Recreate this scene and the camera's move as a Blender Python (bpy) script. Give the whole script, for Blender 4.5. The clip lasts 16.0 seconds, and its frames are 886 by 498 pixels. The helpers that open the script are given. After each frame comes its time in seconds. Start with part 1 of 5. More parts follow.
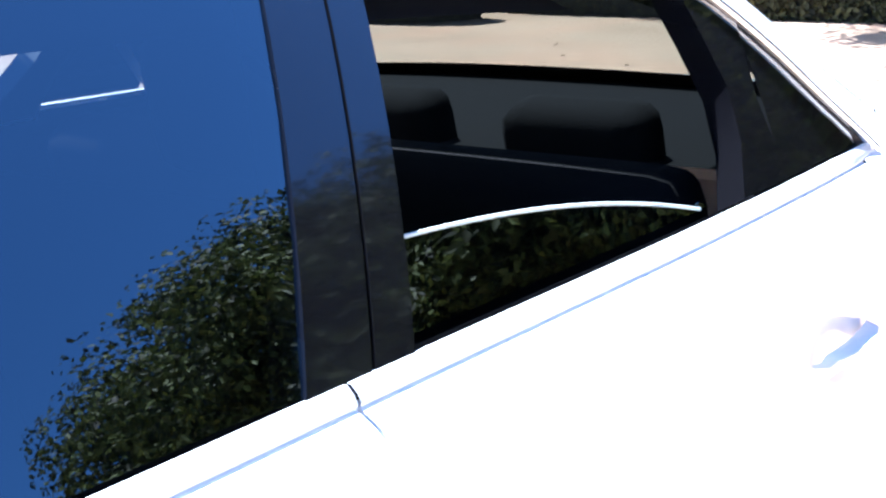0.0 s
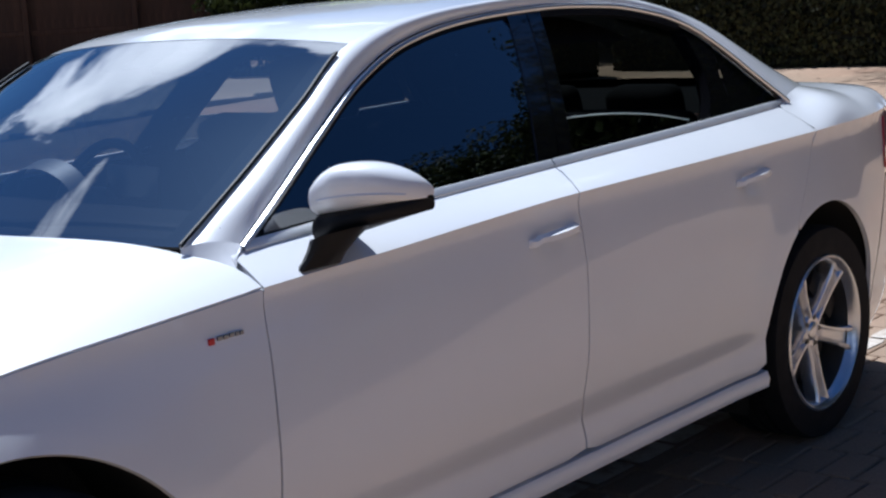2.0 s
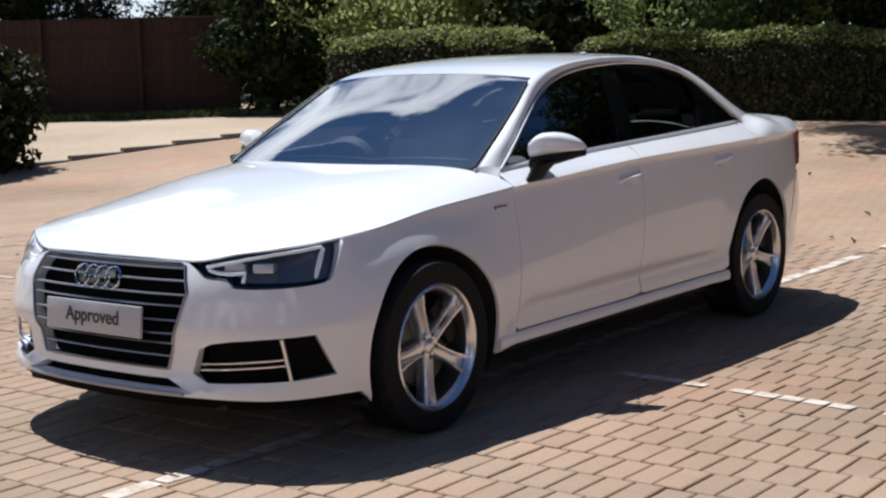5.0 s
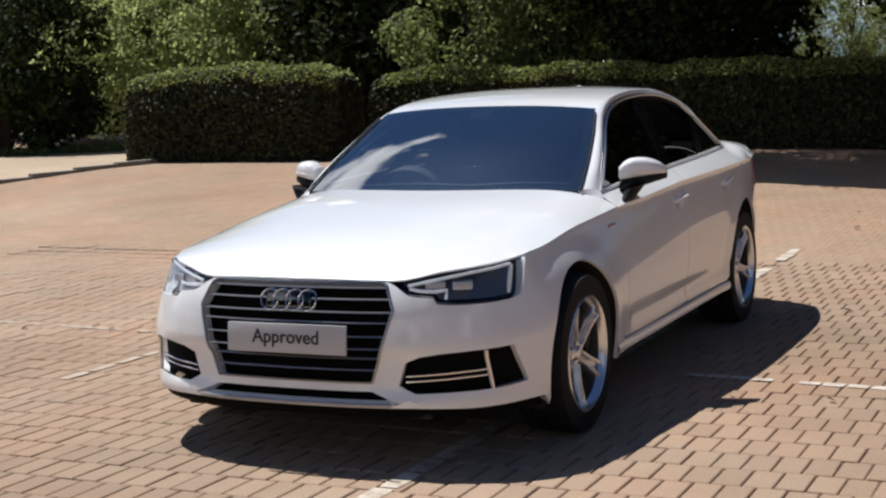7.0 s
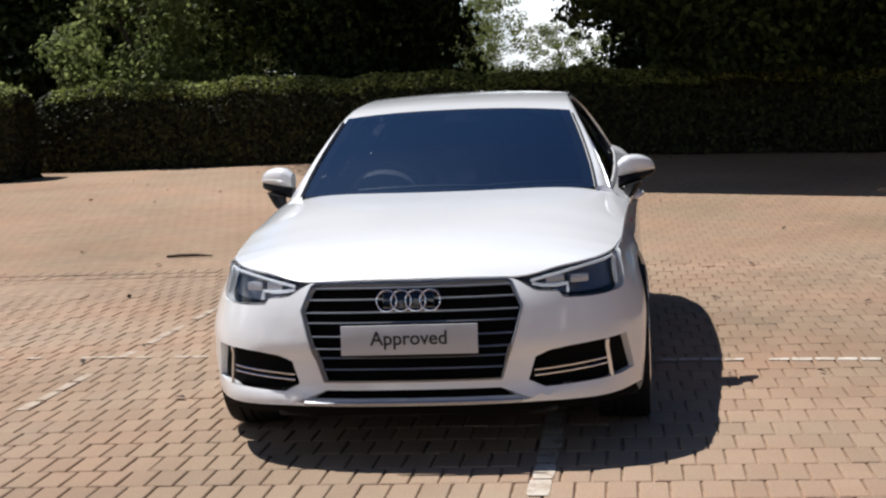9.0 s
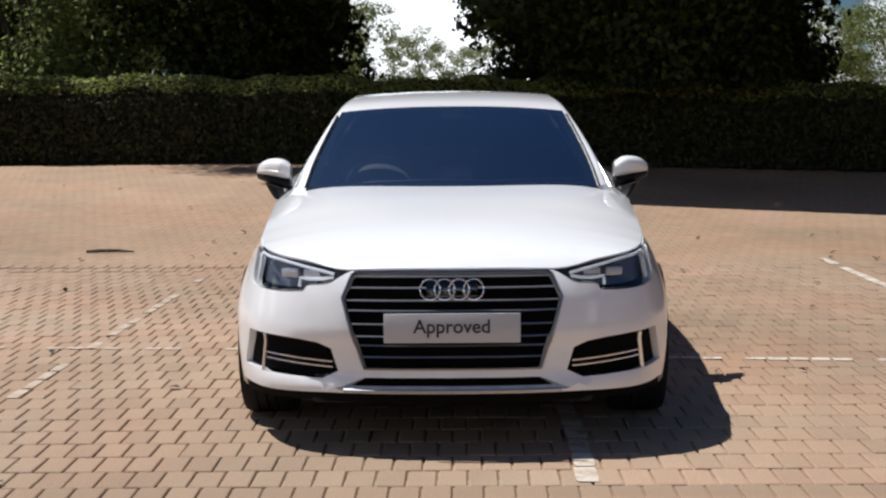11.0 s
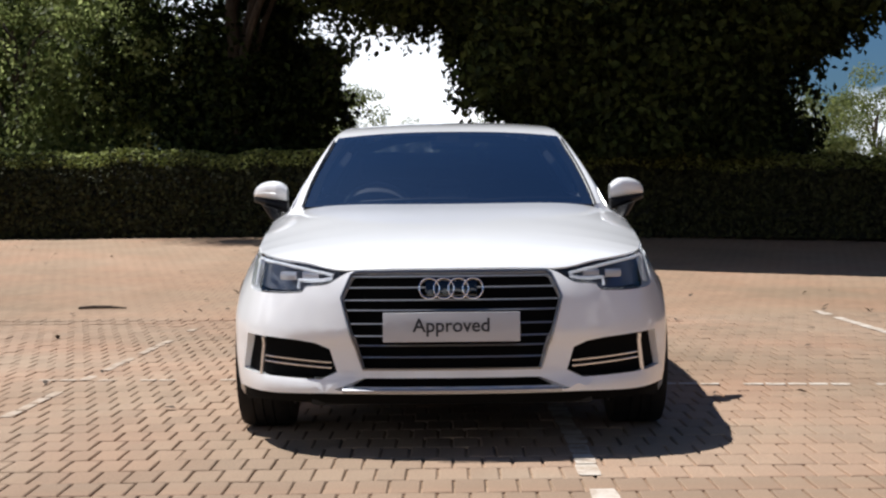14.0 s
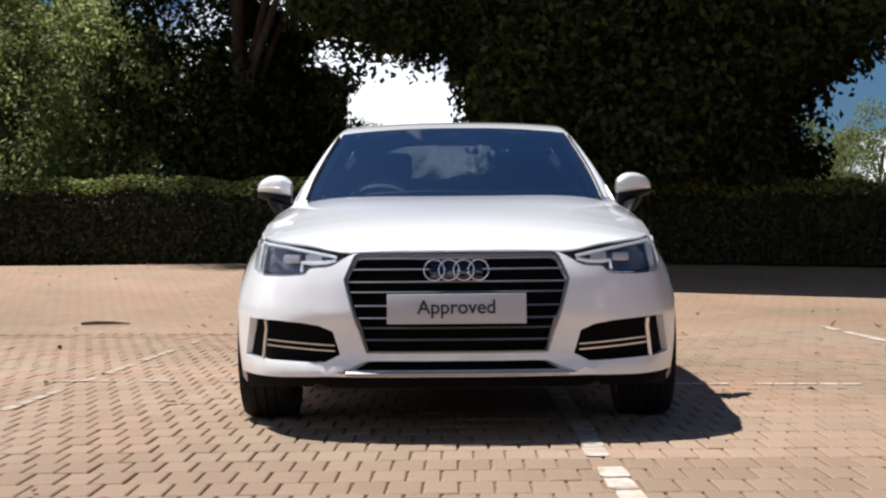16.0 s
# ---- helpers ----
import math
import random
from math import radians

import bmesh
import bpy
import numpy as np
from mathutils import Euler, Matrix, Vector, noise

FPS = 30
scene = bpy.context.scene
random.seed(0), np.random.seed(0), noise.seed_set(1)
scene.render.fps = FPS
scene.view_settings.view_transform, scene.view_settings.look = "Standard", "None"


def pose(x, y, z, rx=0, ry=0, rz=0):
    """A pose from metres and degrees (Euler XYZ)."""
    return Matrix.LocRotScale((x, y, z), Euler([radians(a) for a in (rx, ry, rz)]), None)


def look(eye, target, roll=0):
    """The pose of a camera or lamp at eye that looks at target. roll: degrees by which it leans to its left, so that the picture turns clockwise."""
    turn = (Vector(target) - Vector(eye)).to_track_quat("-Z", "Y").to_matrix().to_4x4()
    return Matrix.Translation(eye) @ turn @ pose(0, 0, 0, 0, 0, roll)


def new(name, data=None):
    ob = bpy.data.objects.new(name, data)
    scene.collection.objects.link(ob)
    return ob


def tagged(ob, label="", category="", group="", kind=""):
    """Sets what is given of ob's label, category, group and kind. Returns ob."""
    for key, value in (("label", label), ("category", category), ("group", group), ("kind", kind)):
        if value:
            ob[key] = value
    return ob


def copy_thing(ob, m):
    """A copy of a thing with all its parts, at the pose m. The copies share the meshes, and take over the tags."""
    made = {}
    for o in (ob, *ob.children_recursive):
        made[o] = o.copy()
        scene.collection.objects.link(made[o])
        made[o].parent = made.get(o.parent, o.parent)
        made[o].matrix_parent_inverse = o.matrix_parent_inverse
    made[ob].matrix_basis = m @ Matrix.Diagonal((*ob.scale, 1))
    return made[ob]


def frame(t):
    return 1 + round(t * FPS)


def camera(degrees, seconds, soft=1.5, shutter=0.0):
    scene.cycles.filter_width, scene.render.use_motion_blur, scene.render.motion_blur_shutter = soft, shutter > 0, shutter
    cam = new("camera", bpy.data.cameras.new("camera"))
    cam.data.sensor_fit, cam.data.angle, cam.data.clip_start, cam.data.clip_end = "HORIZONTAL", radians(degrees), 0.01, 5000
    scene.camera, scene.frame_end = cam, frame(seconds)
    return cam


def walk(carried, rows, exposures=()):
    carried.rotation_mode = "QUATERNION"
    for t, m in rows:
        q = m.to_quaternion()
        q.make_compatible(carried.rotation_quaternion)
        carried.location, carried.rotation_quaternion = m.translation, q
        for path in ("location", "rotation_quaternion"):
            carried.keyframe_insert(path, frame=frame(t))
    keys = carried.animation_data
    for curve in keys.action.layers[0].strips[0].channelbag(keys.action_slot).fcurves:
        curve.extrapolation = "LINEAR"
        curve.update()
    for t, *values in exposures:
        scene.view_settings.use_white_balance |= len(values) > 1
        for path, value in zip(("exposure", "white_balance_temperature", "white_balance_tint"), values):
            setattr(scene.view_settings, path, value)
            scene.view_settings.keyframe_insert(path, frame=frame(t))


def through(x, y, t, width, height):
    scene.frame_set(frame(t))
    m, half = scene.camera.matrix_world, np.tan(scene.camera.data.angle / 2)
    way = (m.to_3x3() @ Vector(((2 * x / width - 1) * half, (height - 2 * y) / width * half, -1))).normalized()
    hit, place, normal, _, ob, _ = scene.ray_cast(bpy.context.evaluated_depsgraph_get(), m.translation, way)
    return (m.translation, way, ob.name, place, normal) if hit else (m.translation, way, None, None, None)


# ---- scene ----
cam = camera(33.9, 16.0, 2.3)


# camera and its way round the car
PATH = [
    (0, (1.492, -0.733, 1.348), (0.344, 0.848, 0.92), -0.6),
    (0.3, (1.665, -1.078, 1.341), (0.5, 0.5, 0.953), -2.8),
    (0.5, (1.772, -1.263, 1.339), (0.597, 0.311, 0.965), -3.3),
    (1, (2.142, -1.682, 1.338), (0.895, -0.157, 0.992), -4.3),
    (1.5, (2.502, -2.173, 1.383), (1.231, -0.671, 1.024), -3.3),
    (2, (2.843, -2.678, 1.369), (1.551, -1.186, 1.042), -3.4),
    (2.5, (3.168, -3.156, 1.382), (1.856, -1.682, 1.061), -2.7),
    (3, (3.491, -3.661, 1.396), (2.17, -2.192, 1.082), -2.2),
    (3.5, (3.839, -4.167, 1.42), (2.509, -2.705, 1.112), -2.0),
    (4, (4.109, -4.684, 1.422), (2.793, -3.208, 1.125), -1.7),
    (4.2, (4.211, -4.896, 1.38), (2.901, -3.41, 1.102), -1.7),
    (5.2, (4.153, -5.914, 1.4), (2.979, -4.314, 1.14), -1.4),
    (6.3, (3.492, -6.741, 1.408), (2.486, -5.03, 1.164), -1.2),
    (6.5, (3.35, -6.828, 1.417), (2.381, -5.095, 1.18), -1.7),
    (7, (2.875, -7.064, 1.438), (2.032, -5.264, 1.215), -2.0),
    (7.5, (2.372, -7.285, 1.429), (1.67, -5.424, 1.217), -2.2),
    (8, (1.87, -7.479, 1.464), (1.31, -5.573, 1.237), -2.2),
    (8.5, (1.325, -7.606, 1.436), (0.923, -5.658, 1.214), -2.5),
    (9, (0.806, -7.716, 1.439), (0.562, -5.743, 1.219), -2.5),
    (11.3, (0.015, -7.867, 1.355), (0.008, -5.877, 1.152), -0.7),
    (11.5, (0.023, -7.89, 1.331), (0.015, -5.899, 1.136), -1.1),
    (12, (0.005, -7.915, 1.268), (0.001, -5.923, 1.094), -0.9),
    (12.5, (0.0, -7.926, 1.208), (-0.002, -5.933, 1.054), -0.9),
    (13, (-0.006, -7.92, 1.146), (-0.008, -5.924, 1.017), -0.8),
    (13.5, (-0.014, -7.906, 1.076), (-0.016, -5.909, 0.975), -0.7),
    (14, (-0.024, -7.872, 1.003), (-0.026, -5.874, 0.929), -0.6),
    (14.5, (-0.028, -7.848, 0.932), (-0.032, -5.849, 0.882), -0.6),
    (15, (-0.032, -7.829, 0.868), (-0.037, -5.829, 0.835), -0.5),
    (15.5, (-0.027, -7.809, 0.817), (-0.034, -5.809, 0.793), -0.6),
    (16, (-0.025, -7.801, 0.767), (-0.034, -5.801, 0.752), -0.5),
]
EXPOSURES = [(0, 3.1, 5200, 10), (0.3, 3.05, 5200, 10), (0.6, 2.7, 5200, 10), (1.0, 2.05, 5300, 7), (1.5, 0.95, 5300, 8), (2.0, 0.26, 5450, 9), (2.5, 0.12, 5700, 9),
             (3.5, 0.19, 5700, 9), (4.2, 0.38, 5800, 9), (6.3, 0.22, 6250, 10), (7.0, 0.2, 6300, 9), (11.5, 0.18, 6300, 10), (16.0, 0.44, 6300, 10)]
walk(cam, [(t, look(eye, target, roll)) for t, eye, target, roll in PATH], EXPOSURES)

# ---- light ----
SUN = Vector((-0.45, 0.16, 1.0)).normalized()
SUN_ELEVATION = math.asin(SUN.z)
world = bpy.data.worlds.new("world")
scene.world = world
world.use_nodes = True
wn, wl = world.node_tree.nodes, world.node_tree.links
wn.clear()
w_out = wn.new("ShaderNodeOutputWorld")
w_bg = wn.new("ShaderNodeBackground")
w_bg.inputs["Strength"].default_value = 0.036
w_sky = wn.new("ShaderNodeTexSky")
w_sky.sky_type, w_sky.sun_disc = "NISHITA", False
w_sky.air_density, w_sky.dust_density, w_sky.ozone_density = 1.1, 0.6, 4.0
w_sky.sun_elevation, w_sky.sun_rotation = SUN_ELEVATION, math.atan2(SUN.x, SUN.y)
w_co = wn.new("ShaderNodeTexCoord")
w_map = wn.new("ShaderNodeMapping")
w_map.inputs["Scale"].default_value = (1.0, 1.0, 1.3)
w_map.inputs["Rotation"].default_value = (0.25, 0.1, 0.7)
w_n = wn.new("ShaderNodeTexNoise")
w_n.inputs["Scale"].default_value, w_n.inputs["Detail"].default_value = 3.3, 9
w_n.inputs["Roughness"].default_value, w_n.inputs["Distortion"].default_value = 0.54, 0.35
w_r = wn.new("ShaderNodeValToRGB")
w_r.color_ramp.elements[0].position, w_r.color_ramp.elements[1].position = 0.465, 0.70
w_r.color_ramp.elements.new(0.515).color = (0.52, 0.52, 0.52, 1)
w_mix = wn.new("ShaderNodeMix")
w_mix.data_type = "RGBA"
w_mix.inputs["B"].default_value = (44, 44, 44.5, 1)
wl.new(w_co.outputs["Generated"], w_map.inputs["Vector"])
wl.new(w_map.outputs["Vector"], w_n.inputs["Vector"])
w_dot = wn.new("ShaderNodeVectorMath")
w_dot.operation = "DOT_PRODUCT"
w_dot.inputs[1].default_value = (-0.08, 0.01, -0.235)
w_add = wn.new("ShaderNodeMath")
w_add.operation = "ADD"
wl.new(w_co.outputs["Generated"], w_dot.inputs[0])
wl.new(w_n.outputs["Fac"], w_add.inputs[0])
wl.new(w_dot.outputs["Value"], w_add.inputs[1])
wl.new(w_add.outputs["Value"], w_r.inputs["Fac"])
wl.new(w_r.outputs["Color"], w_mix.inputs["Factor"])
w_blue = wn.new("ShaderNodeMix")
w_blue.data_type, w_blue.blend_type = "RGBA", "MULTIPLY"
w_blue.inputs["Factor"].default_value, w_blue.inputs["B"].default_value = 1.0, (0.55, 0.82, 1.15, 1)
wl.new(w_sky.outputs["Color"], w_blue.inputs["A"])
wl.new(w_blue.outputs["Result"], w_mix.inputs["A"])
wl.new(w_mix.outputs["Result"], w_bg.inputs["Color"])
wl.new(w_bg.outputs["Background"], w_out.inputs["Surface"])

sun_data = bpy.data.lights.new("sun", "SUN")
sun_data.energy, sun_data.angle, sun_data.color = 5.0, radians(0.53), (1.0, 0.965, 0.92)
new("sun", sun_data).matrix_world = look(SUN * 60, (0, 0, 0))


# ---- materials ----
class Mat:
    """A node material in the making: a principled surface and short ways to feed it."""

    def __init__(self, name, color=(0.5, 0.5, 0.5), rough=0.5, metal=0.0, **more):
        self.m = bpy.data.materials.new(name)
        self.m.use_nodes = True
        self.n, self.l = self.m.node_tree.nodes, self.m.node_tree.links
        self.b = self.n["Principled BSDF"]
        self.out = self.n["Material Output"]
        self.set("Base Color", (*color, 1))
        self.set("Roughness", rough)
        self.set("Metallic", metal)
        for k, v in more.items():
            self.set(k.replace("_", " "), v)

    def set(self, key, v):
        self.b.inputs[key].default_value = v

    def coord(self, kind="Object", scale=(1, 1, 1)):
        c, m = self.n.new("ShaderNodeTexCoord"), self.n.new("ShaderNodeMapping")
        m.inputs["Scale"].default_value = scale
        self.l.new(c.outputs[kind], m.inputs["Vector"])
        return m.outputs["Vector"]

    def noise(self, scale, detail=4, rough=0.55, vec=None, distort=0.0):
        n = self.n.new("ShaderNodeTexNoise")
        n.inputs["Scale"].default_value, n.inputs["Detail"].default_value = scale, detail
        n.inputs["Roughness"].default_value, n.inputs["Distortion"].default_value = rough, distort
        self.l.new(vec if vec else self.coord(), n.inputs["Vector"])
        return n.outputs["Fac"]

    def ramp(self, fac, *stops):
        r = self.n.new("ShaderNodeValToRGB")
        e = r.color_ramp.elements
        while len(e) < len(stops):
            e.new(0.5)
        for el, (p, c) in zip(e, stops):
            el.position, el.color = p, (*c, 1) if isinstance(c, tuple) else (c, c, c, 1)
        self.l.new(fac, r.inputs["Fac"])
        return r.outputs["Color"]

    def mix(self, fac, a, b, how="MIX"):
        m = self.n.new("ShaderNodeMix")
        m.data_type, m.blend_type = "RGBA", how
        for key, v in (("Factor", fac), ("A", a), ("B", b)):
            if isinstance(v, bpy.types.NodeSocket):
                self.l.new(v, m.inputs[key])
            elif key == "Factor":
                m.inputs[key].default_value = v
            else:
                m.inputs[key].default_value = (*v, 1)
        return m.outputs["Result"]

    def random(self):
        return self.n.new("ShaderNodeObjectInfo").outputs["Random"]

    def island(self):
        return self.n.new("ShaderNodeNewGeometry").outputs["Random Per Island"]

    def to(self, key, socket):
        self.l.new(socket, self.b.inputs[key])
        return self

    def bump(self, socket, strength=0.3, distance=0.01):
        b = self.n.new("ShaderNodeBump")
        b.inputs["Strength"].default_value, b.inputs["Distance"].default_value = strength, distance
        self.l.new(socket, b.inputs["Height"])
        self.l.new(b.outputs["Normal"], self.b.inputs["Normal"])
        return self


def pane_material(name, tint, normal_gloss=0.08, rough=0.012):
    """A thin pane: tinted see-through with a mirror gloss that grows towards grazing, alike from both sides."""
    k = Mat(name)
    k.n.remove(k.b)
    t, g, f, m = (k.n.new("ShaderNode" + s) for s in ("BsdfTransparent", "BsdfGlossy", "LayerWeight", "MixShader"))
    p, q = k.n.new("ShaderNodeMath"), k.n.new("ShaderNodeMath")
    t.inputs["Color"].default_value = (*tint, 1)
    g.inputs["Roughness"].default_value = rough
    g.inputs["Color"].default_value = (1, 1, 1, 1)
    f.inputs["Blend"].default_value = 0.5
    p.operation, q.operation = "POWER", "MULTIPLY_ADD"
    p.inputs[1].default_value = 4.0
    q.inputs[1].default_value, q.inputs[2].default_value = 1 - normal_gloss, normal_gloss
    for a, b in ((f.outputs["Facing"], p.inputs[0]), (p.outputs[0], q.inputs[0]), (q.outputs[0], m.inputs[0]), (t.outputs[0], m.inputs[1]), (g.outputs[0], m.inputs[2]), (m.outputs[0], k.out.inputs["Surface"])):
        k.l.new(a, b)
    return k.m


def make_paint():
    k = Mat("white_paint", (0.8, 0.8, 0.8), 0.35, Coat_Weight=1.0, Coat_Roughness=0.03, Coat_IOR=1.5)
    k.to("Base Color", k.ramp(k.noise(3.0, 3), (0.3, (0.83, 0.835, 0.84)), (0.7, (0.865, 0.865, 0.865))))
    return k.m


def make_paving(name, joints=False):
    """Buff concrete blocks, stained and worn; with joints drawn in where the blocks lie far off."""
    k = Mat(name, (0.3, 0.22, 0.15), 0.88)
    v = k.coord("Object")
    stains = k.ramp(k.noise(0.28, 6, 0.62, v, 0.4), (0.33, (0.252, 0.179, 0.114)), (0.5, (0.325, 0.229, 0.152)), (0.66, (0.388, 0.283, 0.195)))
    pink = k.ramp(k.noise(0.9, 3, 0.5, v), (0.4, (1.0, 1.0, 1.0)), (0.7, (1.10, 0.97, 0.93)))
    grain = k.ramp(k.noise(120, 6, 0.75, v), (0.3, 0.62), (0.7, 1.12))
    tone = k.ramp(k.mix(0.5, k.island(), k.random()) if not joints else k.noise(7, 2, 0.5, v), (0.2, 0.88), (0.8, 1.09))
    col = k.mix(1.0, k.mix(1.0, k.mix(1.0, stains, pink, "MULTIPLY"), grain, "MULTIPLY"), tone, "MULTIPLY")
    rough_bump = k.noise(160, 5, 0.7, v)
    if joints:
        br = k.n.new("ShaderNodeTexBrick")
        k.l.new(k.coord("Object"), br.inputs["Vector"])
        turn = br.inputs["Vector"].links[0].from_node
        turn.inputs["Rotation"].default_value = (0, 0, 0)
        for key, val in (("Scale", 1.0), ("Mortar Size", 0.005), ("Brick Width", 0.112), ("Row Height", 0.222), ("Mortar Smooth", 0.4)):
            br.inputs[key].default_value = val
        br.inputs["Color1"].default_value, br.inputs["Color2"].default_value, br.inputs["Mortar"].default_value = (1, 1, 1, 1), (0.95, 0.95, 0.95, 1), (0.66, 0.63, 0.58, 1)
        col = k.mix(1.0, k.mix(1.0, col, br.outputs["Color"], "MULTIPLY"), (1.12, 1.09, 1.06), "MULTIPLY")
    k.to("Base Color", col)
    return k.bump(rough_bump, 0.3, 0.004).m


def make_line_paint(name, left=1.0):
    """Worn road paint; left is how much of it still covers the blocks."""
    k = Mat(name, (0.7, 0.68, 0.64), 0.7)
    v = k.coord("Object")
    worn = k.ramp(k.noise(9, 6, 0.7, v), (0.38, (0.35, 0.255, 0.175)), (0.52, (0.56, 0.49, 0.41)), (0.8, (0.66, 0.60, 0.52)))
    k.to("Base Color", k.mix(left, (0.35, 0.25, 0.17), worn))
    return k.bump(k.noise(150, 4, 0.6, v), 0.2, 0.003).m


def make_leaf(name, dark, light, through=0.25, rough=0.65, gloss=0.18):
    k = Mat(name, dark, rough, Specular_IOR_Level=gloss)
    col = k.mix(k.island(), dark, light)
    k.to("Base Color", col)
    t, m = k.n.new("ShaderNodeBsdfTranslucent"), k.n.new("ShaderNodeMixShader")
    k.l.new(col, t.inputs["Color"])
    m.inputs[0].default_value = through
    k.l.new(k.b.outputs[0], m.inputs[1])
    k.l.new(t.outputs[0], m.inputs[2])
    k.l.new(m.outputs[0], k.out.inputs["Surface"])
    return k.m


def make_bark():
    k = Mat("bark", (0.12, 0.08, 0.05), 0.95)
    v = k.coord("Object", (1, 1, 0.25))
    k.to("Base Color", k.ramp(k.noise(9, 6, 0.65, v), (0.35, (0.025, 0.018, 0.013)), (0.65, (0.085, 0.062, 0.044))))
    return k.bump(k.noise(14, 5, 0.7, v), 0.8, 0.04).m


def make_fence_wood():
    k = Mat("fence_wood", (0.16, 0.085, 0.045), 0.85)
    v = k.coord("Object", (6, 6, 0.6))
    base = k.ramp(k.noise(4, 5, 0.6, v), (0.3, (0.032, 0.014, 0.008)), (0.7, (0.06, 0.027, 0.015)))
    k.to("Base Color", k.mix(1.0, base, k.ramp(k.random(), (0, 0.8), (1, 1.15)), "MULTIPLY"))
    return k.bump(k.noise(20, 4, 0.6, v), 0.3, 0.01).m


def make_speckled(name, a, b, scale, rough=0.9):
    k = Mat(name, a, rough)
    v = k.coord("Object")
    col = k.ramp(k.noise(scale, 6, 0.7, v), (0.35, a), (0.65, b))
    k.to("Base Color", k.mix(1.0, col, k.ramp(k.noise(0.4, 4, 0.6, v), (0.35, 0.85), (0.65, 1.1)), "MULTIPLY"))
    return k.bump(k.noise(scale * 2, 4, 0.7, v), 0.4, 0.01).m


PAINT = make_paint()
GLASS = pane_material("windscreen_glass", (0.4, 0.44, 0.47), 0.35)
REAR_GLASS = pane_material("rear_window_glass", (0.22, 0.24, 0.22), 0.06)
GLASS_DARK = pane_material("side_glass", (0.2, 0.24, 0.26), 0.18)
LAMP_GLASS = pane_material("lamp_glass", (0.92, 0.94, 0.96), 0.04)
SLAT_SILVER = Mat("slat_silver", (0.38, 0.38, 0.4), 0.3, 0.7).m
CHROME = Mat("chrome", (0.75, 0.76, 0.78), 0.12, 1.0).m
SATIN = Mat("satin_chrome", (0.8, 0.8, 0.8), 0.32, 1.0).m
BELT_SATIN = Mat("brushed_belt_trim", (0.82, 0.82, 0.81), 0.45, 0.55).m
GREY_TRIM = Mat("dark_chrome_trim", (0.26, 0.27, 0.29), 0.28, 1.0).m
ALLOY_K = Mat("alloy_silver", (0.74, 0.74, 0.75), 0.26, 0.85, Coat_Weight=0.6, Coat_Roughness=0.08)
ALLOY = ALLOY_K.bump(ALLOY_K.noise(60, 3), 0.03, 0.002).m
BLACK_GLOSS = Mat("gloss_black", (0.004, 0.004, 0.005), 0.06, Coat_Weight=0.6).m
BLACK_PLASTIC_K = Mat("black_plastic", (0.008, 0.008, 0.009), 0.5, Specular_IOR_Level=0.2)
BLACK_PLASTIC = BLACK_PLASTIC_K.bump(BLACK_PLASTIC_K.noise(300, 3), 0.1, 0.001).m
RUBBER_K = Mat("tyre_rubber", (0.01, 0.01, 0.011), 0.8, Specular_IOR_Level=0.25)
RUBBER = RUBBER_K.to("Base Color", RUBBER_K.ramp(RUBBER_K.noise(20, 5), (0.3, (0.006, 0.006, 0.007)), (0.75, (0.014, 0.013, 0.013)))).m
CLOTH_K = Mat("black_cloth", (0.0035, 0.0035, 0.004), 0.95, Specular_IOR_Level=0.08)
CLOTH = CLOTH_K.bump(CLOTH_K.noise(220, 4), 0.3, 0.002).m
LEATHER_K = Mat("dark_trim", (0.004, 0.004, 0.0045), 0.8, Specular_IOR_Level=0.1)
LEATHER = LEATHER_K.bump(LEATHER_K.noise(150, 4), 0.2, 0.001).m
HEADLINER = Mat("headliner_cloth", (0.014, 0.013, 0.0125), 0.95, Specular_IOR_Level=0.1).m
GREY_HIDE_K = Mat("grey_leather", (0.11, 0.11, 0.115), 0.45)
GREY_HIDE = GREY_HIDE_K.bump(GREY_HIDE_K.noise(180, 4), 0.2, 0.001).m
STEEL = Mat("brake_steel", (0.10, 0.095, 0.09), 0.4, 0.9).m
BARREL = Mat("wheel_barrel", (0.05, 0.048, 0.045), 0.55, Metallic=0.4).m
UNDER = Mat("underbody", (0.012, 0.012, 0.012), 0.9).m
RED_LENS = Mat("red_lens", (0.35, 0.01, 0.012), 0.15, Coat_Weight=1.0).m
PANE_EDGE = Mat("ground_glass_edge", (0.55, 0.62, 0.58), 0.25).m
PLATE_WHITE = Mat("plate_white", (0.5, 0.5, 0.51), 0.4, Coat_Weight=0.4).m
INK = Mat("plate_ink", (0.02, 0.02, 0.022), 0.5).m
RED_MARK = Mat("red_enamel", (0.5, 0.01, 0.015), 0.3).m
BLACK_HOLE = Mat("matt_black", (0.004, 0.004, 0.004), 0.9, Specular_IOR_Level=0.1).m
LAMP_HOUSING = Mat("lamp_housing", (0.15, 0.155, 0.175), 0.28, 0.6).m
GUIDE_WHITE = Mat("light_guide_white", (0.84, 0.85, 0.87), 0.3).m
DAY_LIGHT = Mat("daytime_light", (0.66, 0.67, 0.7), 0.3, Emission_Color=(1.0, 0.98, 0.94, 1), Emission_Strength=0.08).m
LED_WHITE = Mat("lamp_reflector", (0.55, 0.56, 0.6), 0.35, 0.7).m
PAVING = make_paving("block_paving")
FAR_PAVING = make_paving("far_block_paving", joints=True)
LINE_PAINT = make_line_paint("line_paint")
FAINT_PAINT = make_line_paint("faint_line_paint", 0.42)
